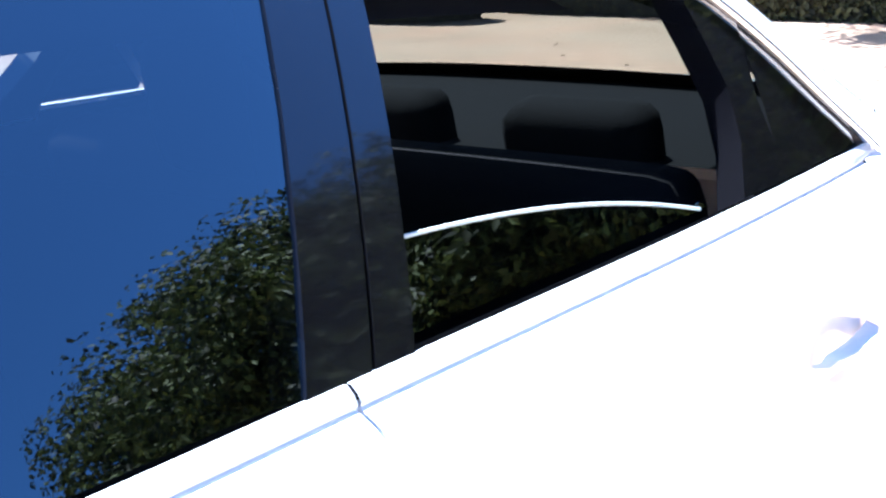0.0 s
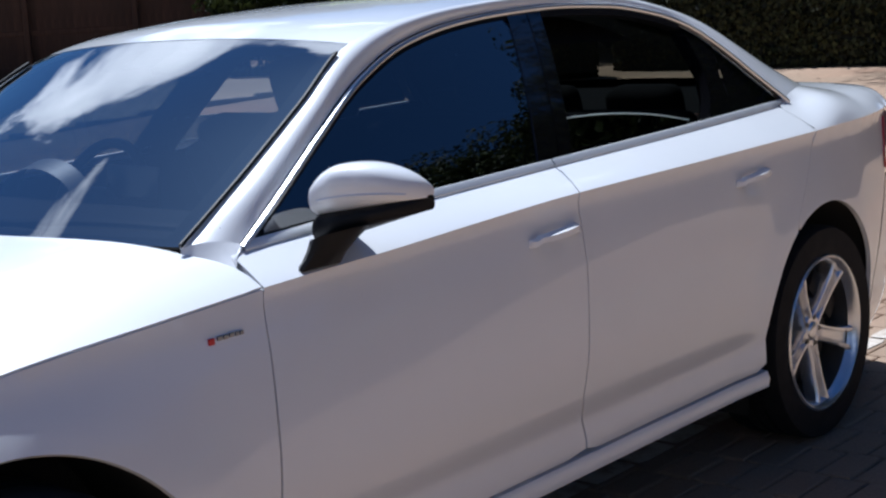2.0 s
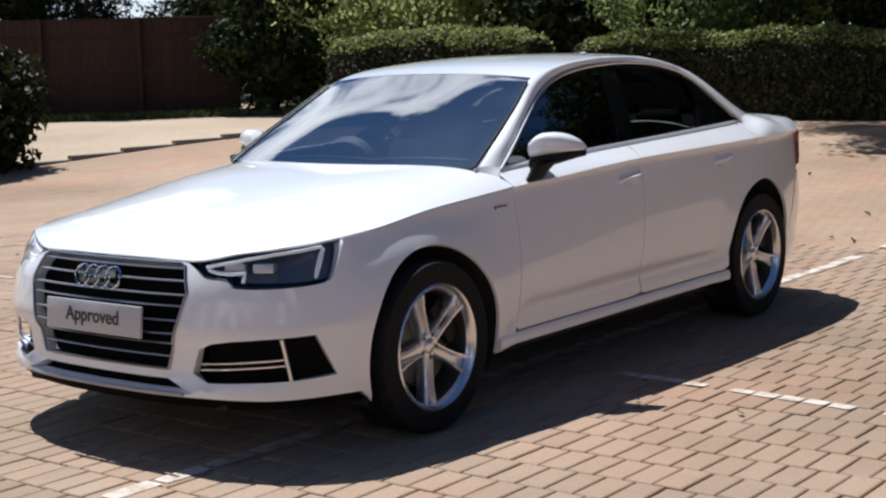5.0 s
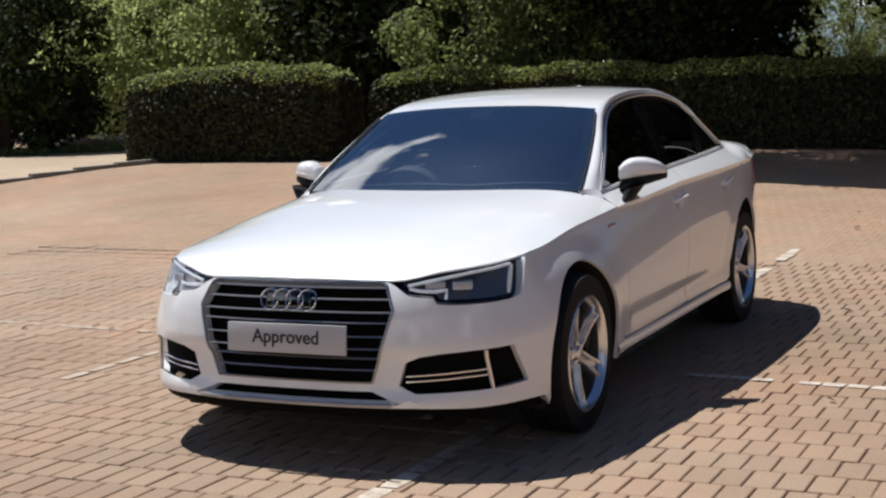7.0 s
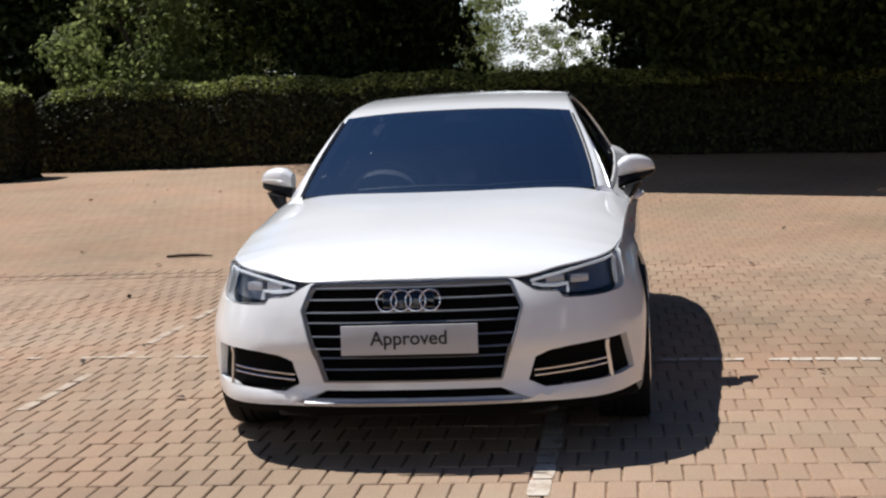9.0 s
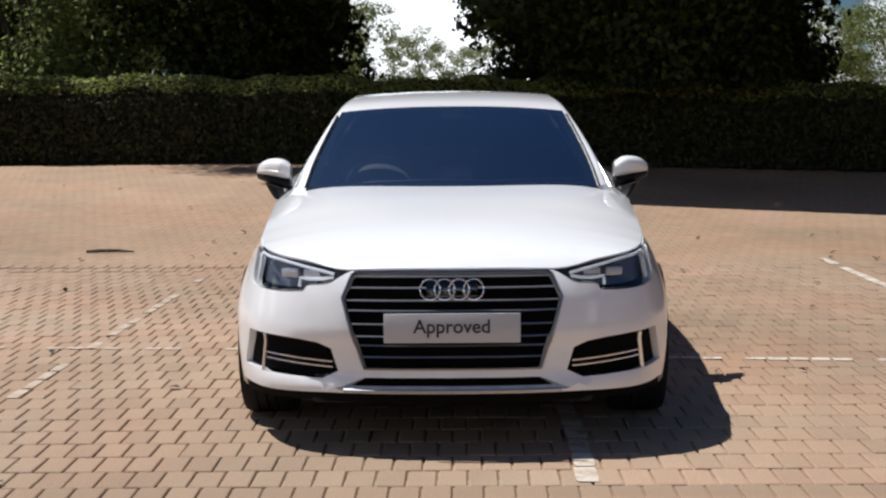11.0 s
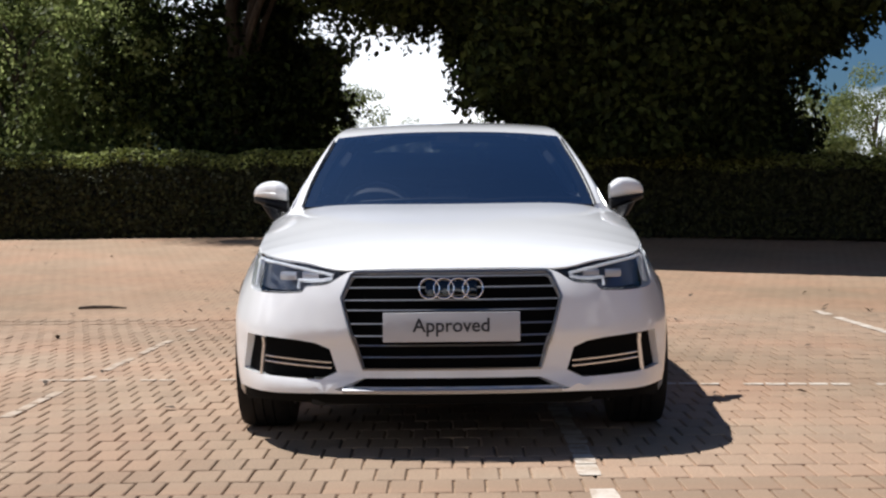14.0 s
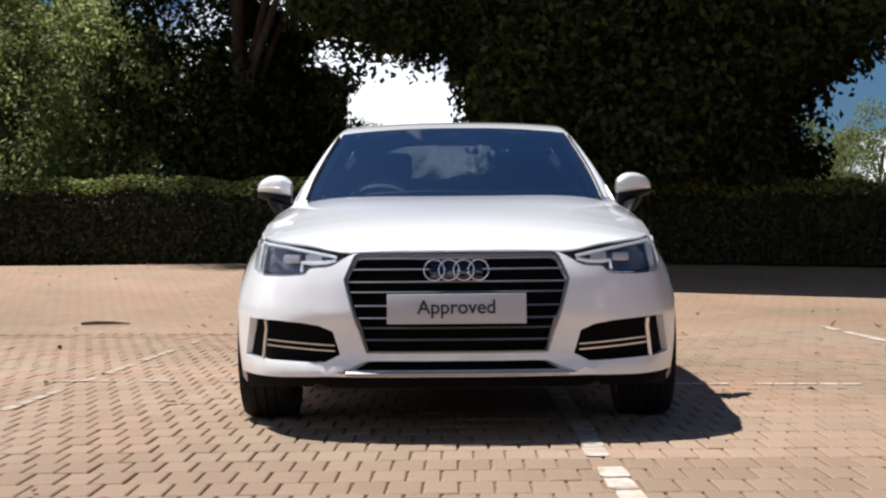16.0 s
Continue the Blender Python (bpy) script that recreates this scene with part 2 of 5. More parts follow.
# backlit crowns get near-black leaves; sunlit ones have the sun put into pale bases
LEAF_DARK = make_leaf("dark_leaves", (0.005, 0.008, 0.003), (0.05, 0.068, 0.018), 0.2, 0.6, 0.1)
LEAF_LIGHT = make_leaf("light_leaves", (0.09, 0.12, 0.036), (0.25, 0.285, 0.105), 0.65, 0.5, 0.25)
LEAF_SUN = make_leaf("leaves_painted_sunlit", (0.22, 0.27, 0.09), (0.46, 0.50, 0.21), 0.7, 0.5, 0.25)
# dark base carries the shade of the hedge faces
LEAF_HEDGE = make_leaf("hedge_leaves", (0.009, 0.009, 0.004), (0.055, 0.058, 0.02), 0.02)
# shade between the leaves, put into a near-black body colour
HEDGE_SHADE_CORE = make_speckled("hedge_inner_shade", (0.004, 0.005, 0.002), (0.010, 0.011, 0.005), 12)
BARK = make_bark()
FENCE_WOOD = make_fence_wood()
ROAD = make_speckled("pale_road", (0.34, 0.25, 0.17), (0.46, 0.36, 0.25), 25)
KERB = make_speckled("kerb_concrete", (0.16, 0.145, 0.12), (0.27, 0.25, 0.21), 40)
# pale base stands for sun on the hedge tops
LEAF_HEDGE_SUNLIT = make_leaf("hedge_top_painted_sunlit", (0.17, 0.20, 0.05), (0.38, 0.42, 0.14), 0.2)
GRASS = make_leaf("grass", (0.06, 0.085, 0.02), (0.15, 0.16, 0.06), 0.2)
SOIL = make_speckled("soil", (0.05, 0.035, 0.022), (0.10, 0.075, 0.05), 8)
BLOSSOM = make_leaf("pale_blossom", (0.5, 0.34, 0.34), (0.6, 0.5, 0.46), 0.2)


# ---- mesh helpers ----
from mathutils.geometry import delaunay_2d_cdt


def part(name, bm, material, parent, label="", smooth=True):
    """Links a bmesh as one mesh object, under a thing or under a part."""
    me = bpy.data.meshes.new(name)
    bmesh.ops.recalc_face_normals(bm, faces=bm.faces) if not bm.faces or len(bm.faces) < 4000 else None
    bm.to_mesh(me)
    bm.free()
    me.materials.append(material)
    if smooth:
        me.shade_smooth()
        me.set_sharp_from_angle(angle=radians(38))
    ob = new(name, me)
    ob.parent = parent
    if label:
        tagged(ob, label)
    return ob


def thing(name, label, category, at=(0, 0, 0), group="", kind=""):
    ob = new(name)
    ob.empty_display_size = 0.1
    ob.location = at
    return tagged(ob, label, category, group, kind)


def spline(*pts):
    """A smooth function through (t, value) points that doesn't overshoot; straight beyond the ends."""
    t = np.array([p[0] for p in pts], float)
    v = np.array([np.atleast_1d(p[1]) for p in pts], float)
    d = np.diff(v, axis=0) / np.diff(t)[:, None]
    m = np.zeros_like(v)
    m[0], m[-1] = d[0], d[-1]
    for i in range(1, len(t) - 1):
        s = d[i - 1] * d[i]
        m[i] = np.where(s > 0, 2 * s / np.where(np.abs(d[i - 1] + d[i]) < 1e-9, 1, d[i - 1] + d[i]), 0)

    def f(q):
        q = float(min(max(q, t[0]), t[-1]))
        i = int(min(np.searchsorted(t, q, "right") - 1, len(t) - 2))
        h = t[i + 1] - t[i]
        a = (q - t[i]) / h
        r = (2 * a**3 - 3 * a**2 + 1) * v[i] + (a**3 - 2 * a**2 + a) * h * m[i] + (3 * a**2 - 2 * a**3) * v[i + 1] + (a**3 - a**2) * h * m[i + 1]
        return float(r[0]) if len(r) == 1 else r

    return f


def track(pts, n):
    """n points along a smooth curve through pts, evenly spaced by chord."""
    pts = np.array(pts, float)
    c = np.concatenate([[0], np.cumsum(np.linalg.norm(np.diff(pts, axis=0), axis=1))])
    f = spline(*zip(c, pts))
    return [np.array(f(q)) for q in np.linspace(0, c[-1], n)]


def add_grid(bm, rows, close=False):
    """A net of quads through rows of points."""
    vs = [[bm.verts.new(tuple(p)) for p in r] for r in rows]
    for a, b in zip(vs, vs[1:]):
        for i in range(len(a) - 1 + close):
            j = (i + 1) % len(a)
            bm.faces.new((a[i], a[j], b[j], b[i]))
    return vs


def add_box(bm, m, size, bevel=0.0, seg=2):
    """A box with rounded edges, of that size, at the pose m."""
    made = bmesh.ops.create_cube(bm, size=1.0, matrix=m @ Matrix.Diagonal((*size, 1)))
    if bevel:
        edges = {e for v in made["verts"] for e in v.link_edges}
        bmesh.ops.bevel(bm, geom=list(edges), offset=bevel, segments=seg, affect="EDGES", profile=0.6)


def add_lathe(bm, profile, m, n=48):
    """A turned body: profile of (radius, along) round the local z axis."""
    rows = []
    for k in range(n):
        a = 2 * math.pi * k / n
        rows.append([m @ Vector((r * math.cos(a), r * math.sin(a), z)) for r, z in profile])
    rows.append(rows[0])
    vs = add_grid(bm, rows)
    bmesh.ops.remove_doubles(bm, verts=bm.verts, dist=1e-5)


def add_tube(bm, pts, radii, n=8, caps=True):
    """A round tube along pts."""
    pts = [Vector(p) for p in pts]
    rows = []
    for i, p in enumerate(pts):
        d = (pts[min(i + 1, len(pts) - 1)] - pts[max(i - 1, 0)]).normalized()
        side = d.orthogonal().normalized() if i == 0 else (prev - prev.dot(d) * d).normalized()
        prev = side
        up = d.cross(side)
        r = radii[i] if hasattr(radii, "__len__") else radii
        rows.append([p + r * (math.cos(2 * math.pi * k / n) * side + math.sin(2 * math.pi * k / n) * up) for k in range(n)])
    vs = add_grid(bm, rows, True)
    if caps:
        bm.faces.new(vs[0])
        bm.faces.new(vs[-1])


def mirrored(bm):
    """A copy of a bmesh turned over to the other side of the car."""
    two = bm.copy()
    bmesh.ops.scale(two, vec=(-1, 1, 1), verts=two.verts)
    bmesh.ops.reverse_faces(two, faces=two.faces)
    return two


def flange(bm, depth, inside=(0, 0, 0.6)):
    """Turns the open rim of a sheet inwards, so that it shows its thickness along the joints."""
    bm.normal_update()
    mid = Vector(inside)
    rim = [e for e in bm.edges if e.is_boundary]
    if not rim:
        return
    total = sum(f.normal.dot(f.calc_center_median() - mid) * f.calc_area() for f in bm.faces)
    sign = 1 if total > 0 else -1
    made = bmesh.ops.extrude_edge_only(bm, edges=rim)
    olds = {}
    for v in [g for g in made["geom"] if isinstance(g, bmesh.types.BMVert)]:
        for e in v.link_edges:
            o = e.other_vert(v)
            if o not in olds and o.link_faces and (o.co - v.co).length < 1e-7:
                n = Vector((0, 0, 0))
                for f in o.link_faces:
                    if f.calc_area() > 1e-9:
                        n += f.normal * f.calc_area()
                if n.length:
                    olds[v] = n.normalized()
    for v, n in olds.items():
        v.co -= n * depth * sign


def inside(x, y, loops):
    odd = False
    for lp in loops:
        for (a, b), (c, d) in zip(lp, lp[1:] + lp[:1]):
            if (b > y) != (d > y) and x < (c - a) * (y - b) / (d - b) + a:
                odd = not odd
    return odd


def patch(outline, fn, step, holes=(), bm=None, rim=0.014, lines=()):
    """A sheet over an outline (with holes, and with lines along which it may bend sharply) in two parameters, carried into space by fn, with its rim turned in."""
    own = bm is None
    bm = bmesh.new() if own else bm

    def dense(poly, closed=True):
        r = []
        for (a, b), (c, d) in zip(poly, poly[1:] + (poly[:1] if closed else [])):
            k = max(1, int(math.hypot(c - a, d - b) / step))
            r += [(a + (c - a) * i / k, b + (d - b) * i / k) for i in range(k)]
        return r if closed else r + [poly[-1]]

    loops = [dense(list(outline))] + [dense(list(h)) for h in holes]
    pts, edges = [], []
    for lp in loops:
        s = len(pts)
        pts += lp
        edges += [(s + i, s + (i + 1) % len(lp)) for i in range(len(lp))]
    for line in lines:
        lp = [p for p in dense(list(line), False) if inside(*p, loops) and min(math.hypot(p[0] - q[0], p[1] - q[1]) for q in pts) > 0.004]
        s = len(pts)
        pts += lp
        edges += [(s + i, s + i + 1) for i in range(len(lp) - 1)]
    ring = np.array(pts)
    (x0, y0), (x1, y1) = ring.min(0), ring.max(0)
    for i, x in enumerate(np.arange(x0 + step / 2, x1, step)):
        for y in np.arange(y0 + step * (0.5 if i % 2 else 0.9), y1, step):
            if np.min(np.abs(ring[:, 0] - x) + np.abs(ring[:, 1] - y)) > 0.7 * step:
                pts.append((x, y))
    vo, _, fo, *_ = delaunay_2d_cdt([Vector(p) for p in pts], edges, [], 0, 1e-6)
    vs = [bm.verts.new(tuple(fn(*p))) for p in vo]
    for f in fo:
        if inside(sum(vo[i][0] for i in f) / len(f), sum(vo[i][1] for i in f) / len(f), loops):
            bm.faces.new([vs[i] for i in f])
    bmesh.ops.delete(bm, geom=[v for v in vs if not v.link_faces], context="VERTS")
    bm.normal_update()
    if rim and own:
        bmesh.ops.recalc_face_normals(bm, faces=bm.faces)
        flange(bm, rim)
    return bm


# ---- the car's shape: nose towards -y, in metres ----
FRONT_AXLE, REAR_AXLE, HUB_Z, ARCH_R = -1.485, 1.335, 0.328, 0.382
PLAN = [(0, -2.363), (0.2, -2.357), (0.4, -2.332), (0.55, -2.292), (0.67, -2.23), (0.765, -2.15), (0.832, -2.04), (0.879, -1.9), (0.902, -1.7), (0.914, -1.45),
        (0.918, -1.0), (0.92, -0.3), (0.918, 0.6), (0.906, 1.2), (0.88, 1.6), (0.842, 1.87), (0.79, 2.06), (0.705, 2.2), (0.56, 2.298), (0.31, 2.352), (0, 2.363)]
plan = np.array(track(PLAN, 600))
plan_u = np.concatenate([[0], np.cumsum(np.linalg.norm(np.diff(plan, axis=0), axis=1))])
tang = np.gradient(plan, plan_u, axis=0)
normal_x, normal_y = tang[:, 1], -tang[:, 0]


def u_y(y):
    return float(np.interp(y, plan[:, 1], plan_u))


def u_x(x):
    k = int(np.argmax(plan[:, 0]))
    return float(np.interp(x, plan[:k, 0], plan_u[:k]))


CREASE = spline((-2.1, 0.746), (-1.875, 0.765), (-1.67, 0.802), (-1.45, 0.831), (-1.23, 0.848), (-1.025, 0.866), (-0.86, 0.878), (-0.55, 0.894), (-0.26, 0.912), (0.02, 0.926), (0.74, 0.940), (1.6, 0.952), (2.1, 0.955), (2.36, 0.95))
# half the width at the crease: it runs straighter than the flanks below it
CREASE_X = spline((-2.0, 0.778), (-1.9, 0.798), (-1.5, 0.818), (-1.2, 0.832), (-1.0, 0.843), (-0.8, 0.855), (-0.5, 0.871), (0, 0.891), (0.6, 0.902), (1.2, 0.896), (1.6, 0.872), (1.87, 0.826), (2.06, 0.776))
NOSE_IN = spline((0.14, 0.09), (0.18, 0.05), (0.22, 0.018), (0.272, 0.0), (0.298, 0.018), (0.33, 0.024), (0.42, 0.024), (0.458, 0.006), (0.5, 0.012), (0.6, 0.032), (0.66, 0.055), (0.72, 0.095), (0.78, 0.17))
TAIL_IN = spline((0.14, 0.10), (0.2, 0.05), (0.3, 0.01), (0.45, 0.0), (0.6, 0.012), (0.7, 0.045), (0.85, 0.055), (0.95, 0.05), (1.05, 0.03))
ABOVE = spline((0, 0), (0.01, 0.010), (0.022, 0.032), (0.035, 0.064), (0.045, 0.092), (0.054, 0.118), (0.062, 0.142), (0.085, 0.2), (0.2, 0.4))
BELOW = spline((-0.8, 0.10), (-0.62, 0.03), (-0.55, 0.024), (-0.47, 0.014), (-0.38, 0.007), (-0.25, 0.005), (-0.12, 0.006), (-0.05, 0.009), (-0.015, 0.007), (0, 0))


SHOULDER = spline((0, 0), (0.1, 0.07), (0.2, 0.165), (0.4, 0.37), (0.6, 0.58), (0.8, 0.79), (1.0, 1.0), (1.3, 1.32))


def smooth01(a):
    a = min(max(a, 0.0), 1.0)
    return a * a * (3 - 2 * a)


BELT = spline((-0.887, 0.940), (-0.458, 0.9665), (0.039, 0.986), (0.646, 1.006), (1.358, 1.030), (1.68, 1.039))
BELT_X = spline((-0.95, 0.742), (-0.86, 0.753), (-0.5, 0.773), (0, 0.780), (0.6, 0.779), (1.0, 0.771), (1.36, 0.753), (1.75, 0.716))


def side_in(y, z):
    t = z - CREASE(y)
    half = float(np.interp(y, plan[:, 1], plan[:, 0]))
    lean = max(0.0, half - CREASE_X(y)) * smooth01((y + 2.0) / 0.22)
    if t > 0:
        d = lean + ABOVE(t)
        if -0.925 < y < 1.5:
            reach = lean + SHOULDER(t / (BELT(y) - 0.006 - CREASE(y))) * (half - 0.006 - lean - BELT_X(y))
            d += (reach - d) * smooth01((1.5 - y) / 0.2)
    else:
        d = BELOW(t) + lean * min(1.0, max(0.0, (z - 0.5) / (CREASE(y) - 0.5))) ** 1.6
    d += 0.26 * max(0.0, z - 0.5) * (1 - smooth01((y + 2.0) / 0.22))
    for yh, zh in ((-0.035, 0.831), (0.885, 0.849)):
        d += 0.013 * math.exp(-(((y - yh) / 0.052) ** 4) - ((z - zh) / 0.024) ** 2)
    for axle, swell in ((FRONT_AXLE, 0.013), (REAR_AXLE, 0.012)):
        r = math.hypot(y - axle, z - HUB_Z)
        d -= swell * math.exp(-((r - ARCH_R) / 0.11) ** 2) * (1 if z > 0.2 else 0) * (1 - smooth01((z - CREASE(y) + 0.12) / 0.12))
    if -0.95 < y < 0.97:
        d += 0.010 * math.exp(-((z - 0.385) / 0.035) ** 2) * smooth01((y + 0.95) / 0.12) * smooth01((0.97 - y) / 0.12)
    return d


def body(u, z):
    x, y = np.interp(u, plan_u, plan[:, 0]), np.interp(u, plan_u, plan[:, 1])
    nx, ny = np.interp(u, plan_u, normal_x), np.interp(u, plan_u, normal_y)
    k = math.hypot(nx, ny)
    nx, ny = nx / k, ny / k
    d = nx * nx * side_in(y, z) + ny * ny * (NOSE_IN(z) if ny < 0 else TAIL_IN(z))
    return np.array((x - nx * d, y - ny * d, z))


def side(y, z):
    return body(u_y(y), z)


def front(x, z):
    return body(math.copysign(u_x(abs(x)), x) if x >= 0 else u_x(-x), z) * np.array((1 if x >= 0 else -1, 1, 1))


def wrap(u, z):
    """The body's skin with u counted from the nose's middle to either side."""
    p = body(abs(u), z)
    return p if u >= 0 else p * np.array((-1, 1, 1))


# the upper edge of the nose, which is the bonnet's edge too
EDGE = spline((0, 0.722), (u_x(0.2), 0.722), (u_x(0.43), 0.717), (u_x(0.62), 0.744), (u_y(-1.95), 0.775), (u_y(-1.7), CREASE(-1.7)), (u_y(-1.4), CREASE(-1.4)),
              (u_y(-1.15), CREASE(-1.15)), (u_y(-0.893), CREASE(-0.893)))
U_END = u_y(-0.893)
edge3 = np.array([body(u, EDGE(u)) for u in np.linspace(0, U_END, 160)])
MIDDLE_Z = spline((edge3[0][1], 0.722), (-2.2, 0.772), (-2.1, 0.808), (-1.9, 0.853), (-1.6, 0.900), (-1.3, 0.938), (-1.0, 0.966), (-0.8, 0.985))


def bonnet_z(x, y):
    ye = min(max(y, edge3[0][1]), edge3[-1][1])
    xe, ze = np.interp(ye, edge3[:, 1], edge3[:, 0]), np.interp(ye, edge3[:, 1], edge3[:, 2])
    a = min(abs(x) / max(xe, 0.02), 1.0)
    return MIDDLE_Z(y) - (MIDDLE_Z(y) - ze) * a ** (2.2 + 1.4 * smooth01((y + 2.2) / 0.9) + 2.2 * smooth01((y + 1.6) / 0.7))


def upper(y, z):
    """The plane of the side windows."""
    t = z - BELT(y)
    return np.array((BELT_X(y) - 0.53 * t - 0.42 * t * t, y, z))


ARC = [(-0.856, 0.946), (-0.725, 1.025), (-0.555, 1.126), (-0.358, 1.228), (-0.159, 1.297), (0.04, 1.333), (0.243, 1.351), (0.494, 1.36), (0.708, 1.353), (0.923, 1.321), (1.046, 1.279), (1.146, 1.21), (1.247, 1.123), (1.368, 1.032)]
ROOF_SIDE = [(0.690, -0.95, 0.952), (0.668, -0.785, 1.048), (0.621, -0.552, 1.181), (0.566, -0.328, 1.304), (0.548, -0.14, 1.348), (0.53, 0.15, 1.377), (0.522, 0.4, 1.388),
             (0.517, 0.7, 1.384), (0.512, 0.92, 1.354), (0.518, 1.08, 1.306), (0.542, 1.35, 1.209), (0.571, 1.58, 1.127), (0.6, 1.77, 1.048)]


def sheet_between(rows_left, mids, n=26, power=2.4):
    """Rows across the car from its edge curve to the middle curve, mirrored."""
    rows = []
    for b, (my, mz) in zip(rows_left, mids):
        r = []
        for s in np.linspace(-1, 1, n):
            k = 1 - abs(s) ** power
            r.append((s * b[0], b[1] + (my - b[1]) * k, b[2] + (mz - b[2]) * k))
        rows.append(r)
    return rows


def build_car():
    car = thing("car", "white four-door saloon car with silver alloy wheels parked on block paving", "car")

    # --- nose ---
    arch_r = lambda axle: ARCH_R + (0.021 if axle > 0 else 0)
    arch = lambda axle, a: (axle + arch_r(axle) * math.cos(a), HUB_Z + arch_r(axle) * math.sin(a))
    low_f = 0.238
    arch_in = [arch(FRONT_AXLE, a) for a in np.linspace(math.radians(202), math.radians(147), 12)]
    # the bumper runs from wheel arch to wheel arch, below the lamps; z of its upper edge along u
    lamp_low = spline((0, 0.717), (u_x(0.40), 0.7135), (u_x(0.43), 0.703), (u_x(0.50), 0.664), (u_x(0.585), 0.655), (u_x(0.60), 0.634), (u_x(0.7), 0.628), (u_y(-2.06), 0.633), (u_y(-1.995), 0.644), (u_y(-1.94), 0.715), (u_y(-1.904), 0.768))
    us = sorted([*np.linspace(0, u_y(-1.904), 60), u_x(0.585), u_x(0.6)])
    top = [(u, lamp_low(u) - 0.003) for u in us]
    bottom_edge = [(u_y(y), z) for y, z in arch_in]
    join = [(u_y(-1.9), 0.772), (u_y(-1.872), 0.735), (u_y(-1.866), 0.66), (u_y(-1.86), 0.60)] + [p for p in reversed(bottom_edge)]
    half = top + join + [(u_y(-1.9), low_f), (u_x(0.7), low_f), (u_x(0.5), low_f + 0.008), (0, low_f + 0.008)]
    outline = half + [(-u, z) for u, z in reversed(half[1:-1])]
    grille = [(u_x(0.345), 0.338), (u_x(0.432), 0.612), (u_x(0.40), 0.70), (u_x(0.38), 0.7105)]
    grille = grille + [(-u, z) for u, z in reversed(grille)]
    fog = [(u_x(0.448), 0.328), (u_x(0.476), 0.415), (u_x(0.53), 0.438), (u_x(0.60), 0.449), (u_x(0.70), 0.456), (u_x(0.79) + 0.06, 0.462), (u_x(0.81) + 0.10, 0.312), (u_x(0.79), 0.305), (u_x(0.51), 0.298)]
    lip = [(u_x(0.34), 0.305), (u_x(0.455), 0.262), (u_x(0.43), 0.256)]
    lip = lip + [(-u, z) for u, z in reversed(lip)]
    bm = patch(outline, wrap, 0.032, [grille, fog, [(-u, z) for u, z in reversed(fog)], lip], rim=0.04)
    part("front_bumper", bm, PAINT, car)

    def recess(poly, depth, name, material, parent):
        b = bmesh.new()
        patch(poly, lambda u, z: wrap(u, z) + np.array((0, depth, 0)), 0.06, bm=b, rim=0)
        return part(name, b, material, parent)

    recess(grille, 0.05, "grille_backing", BLACK_HOLE, car)
    recess(lip, 0.06, "lower_intake", BLACK_HOLE, car)
    for s, poly in ((1, fog), (-1, [(-u, z) for u, z in reversed(fog)])):
        duct = recess(poly, 0.06, "air_intake", BLACK_HOLE, car)
        b = bmesh.new()
        for z in (0.341, 0.362):
            add_tube(b, [wrap(s * u, z + 0.05 * (u - u_x(0.48)) / 0.9) + np.array((0, 0.012, 0)) for u in np.linspace(u_x(0.47), u_x(0.75), 14)], 0.0036, 6)
        part("intake_blade", b, CHROME, duct)
        b = bmesh.new()
        add_tube(b, [wrap(s * (u_x(0.745) + k * 0.03), 0.453 - 0.148 * k) + np.array((0, 0.008, 0)) for k in np.linspace(0, 1, 6)], 0.008, 6)
        part("intake_post", b, SATIN, duct)

    # grille: frame, slats, rings, plate
    frame_pts = [wrap(u, z) + np.array((0, -0.002, 0)) for (a, b) in zip(grille, grille[1:] + grille[:1]) for (u, z) in [(a[0] + (b[0] - a[0]) * k / 10, a[1] + (b[1] - a[1]) * k / 10) for k in range(10)]]
    b = bmesh.new()
    add_tube(b, frame_pts + [frame_pts[0]], 0.005, 6, False)
    grille_ob = part("radiator_grille", b, GREY_TRIM, car, "grille in a dark chrome frame")
    for z in (0.690, 0.649, 0.602, 0.564, 0.513, 0.467, 0.429, 0.384):
        w = np.interp(z, (0.338, 0.612, 0.7), (0.335, 0.42, 0.395))
        b = bmesh.new()
        rows = []
        for x in np.linspace(-w, w, 25):
            p = front(x, z)
            rows.append([p + np.array(q) for q in ((0, 0.012, 0.0034), (0, 0.002, 0.0028), (0, 0.0, -0.0006), (0, 0.006, -0.0032), (0, 0.03, -0.002))])
        add_grid(b, [[r[k] for r in rows] for k in (0, 1, 2, 3, 4, 0)])
        part("slat", b, SLAT_SILVER, grille_ob)
    b = bmesh.new()
    add_box(b, pose(0, front(0, 0.61)[1] - 0.0, 0.648, -12, 0, 0), (0.20, 0.012, 0.06), 0.006)
    part("badge_panel", b, BLACK_GLOSS, grille_ob)
    for k in range(4):
        b = bmesh.new()
        cx = (k - 1.5) * 0.0555
        y = front(0, 0.648)[1] - 0.018
        rows = []
        for a in np.linspace(0, 2 * math.pi, 37)[:-1]:
            c, s = math.cos(a), math.sin(a)
            rows.append([(cx + (0.0385 + 0.0037 * math.cos(q)) * c, y - 0.006 * math.sin(q) + 0.25 * 0.0395 * s, 0.648 + (0.0385 + 0.0037 * math.cos(q)) * s) for q in np.linspace(0, 2 * math.pi, 9)[:-1]])
        add_grid(b, rows + [rows[0]], True)
        bmesh.ops.remove_doubles(b, verts=b.verts, dist=1e-5)
        part("badge_ring", b, CHROME, grille_ob)
    b = bmesh.new()
    yp = front(0, 0.5)[1] - 0.012
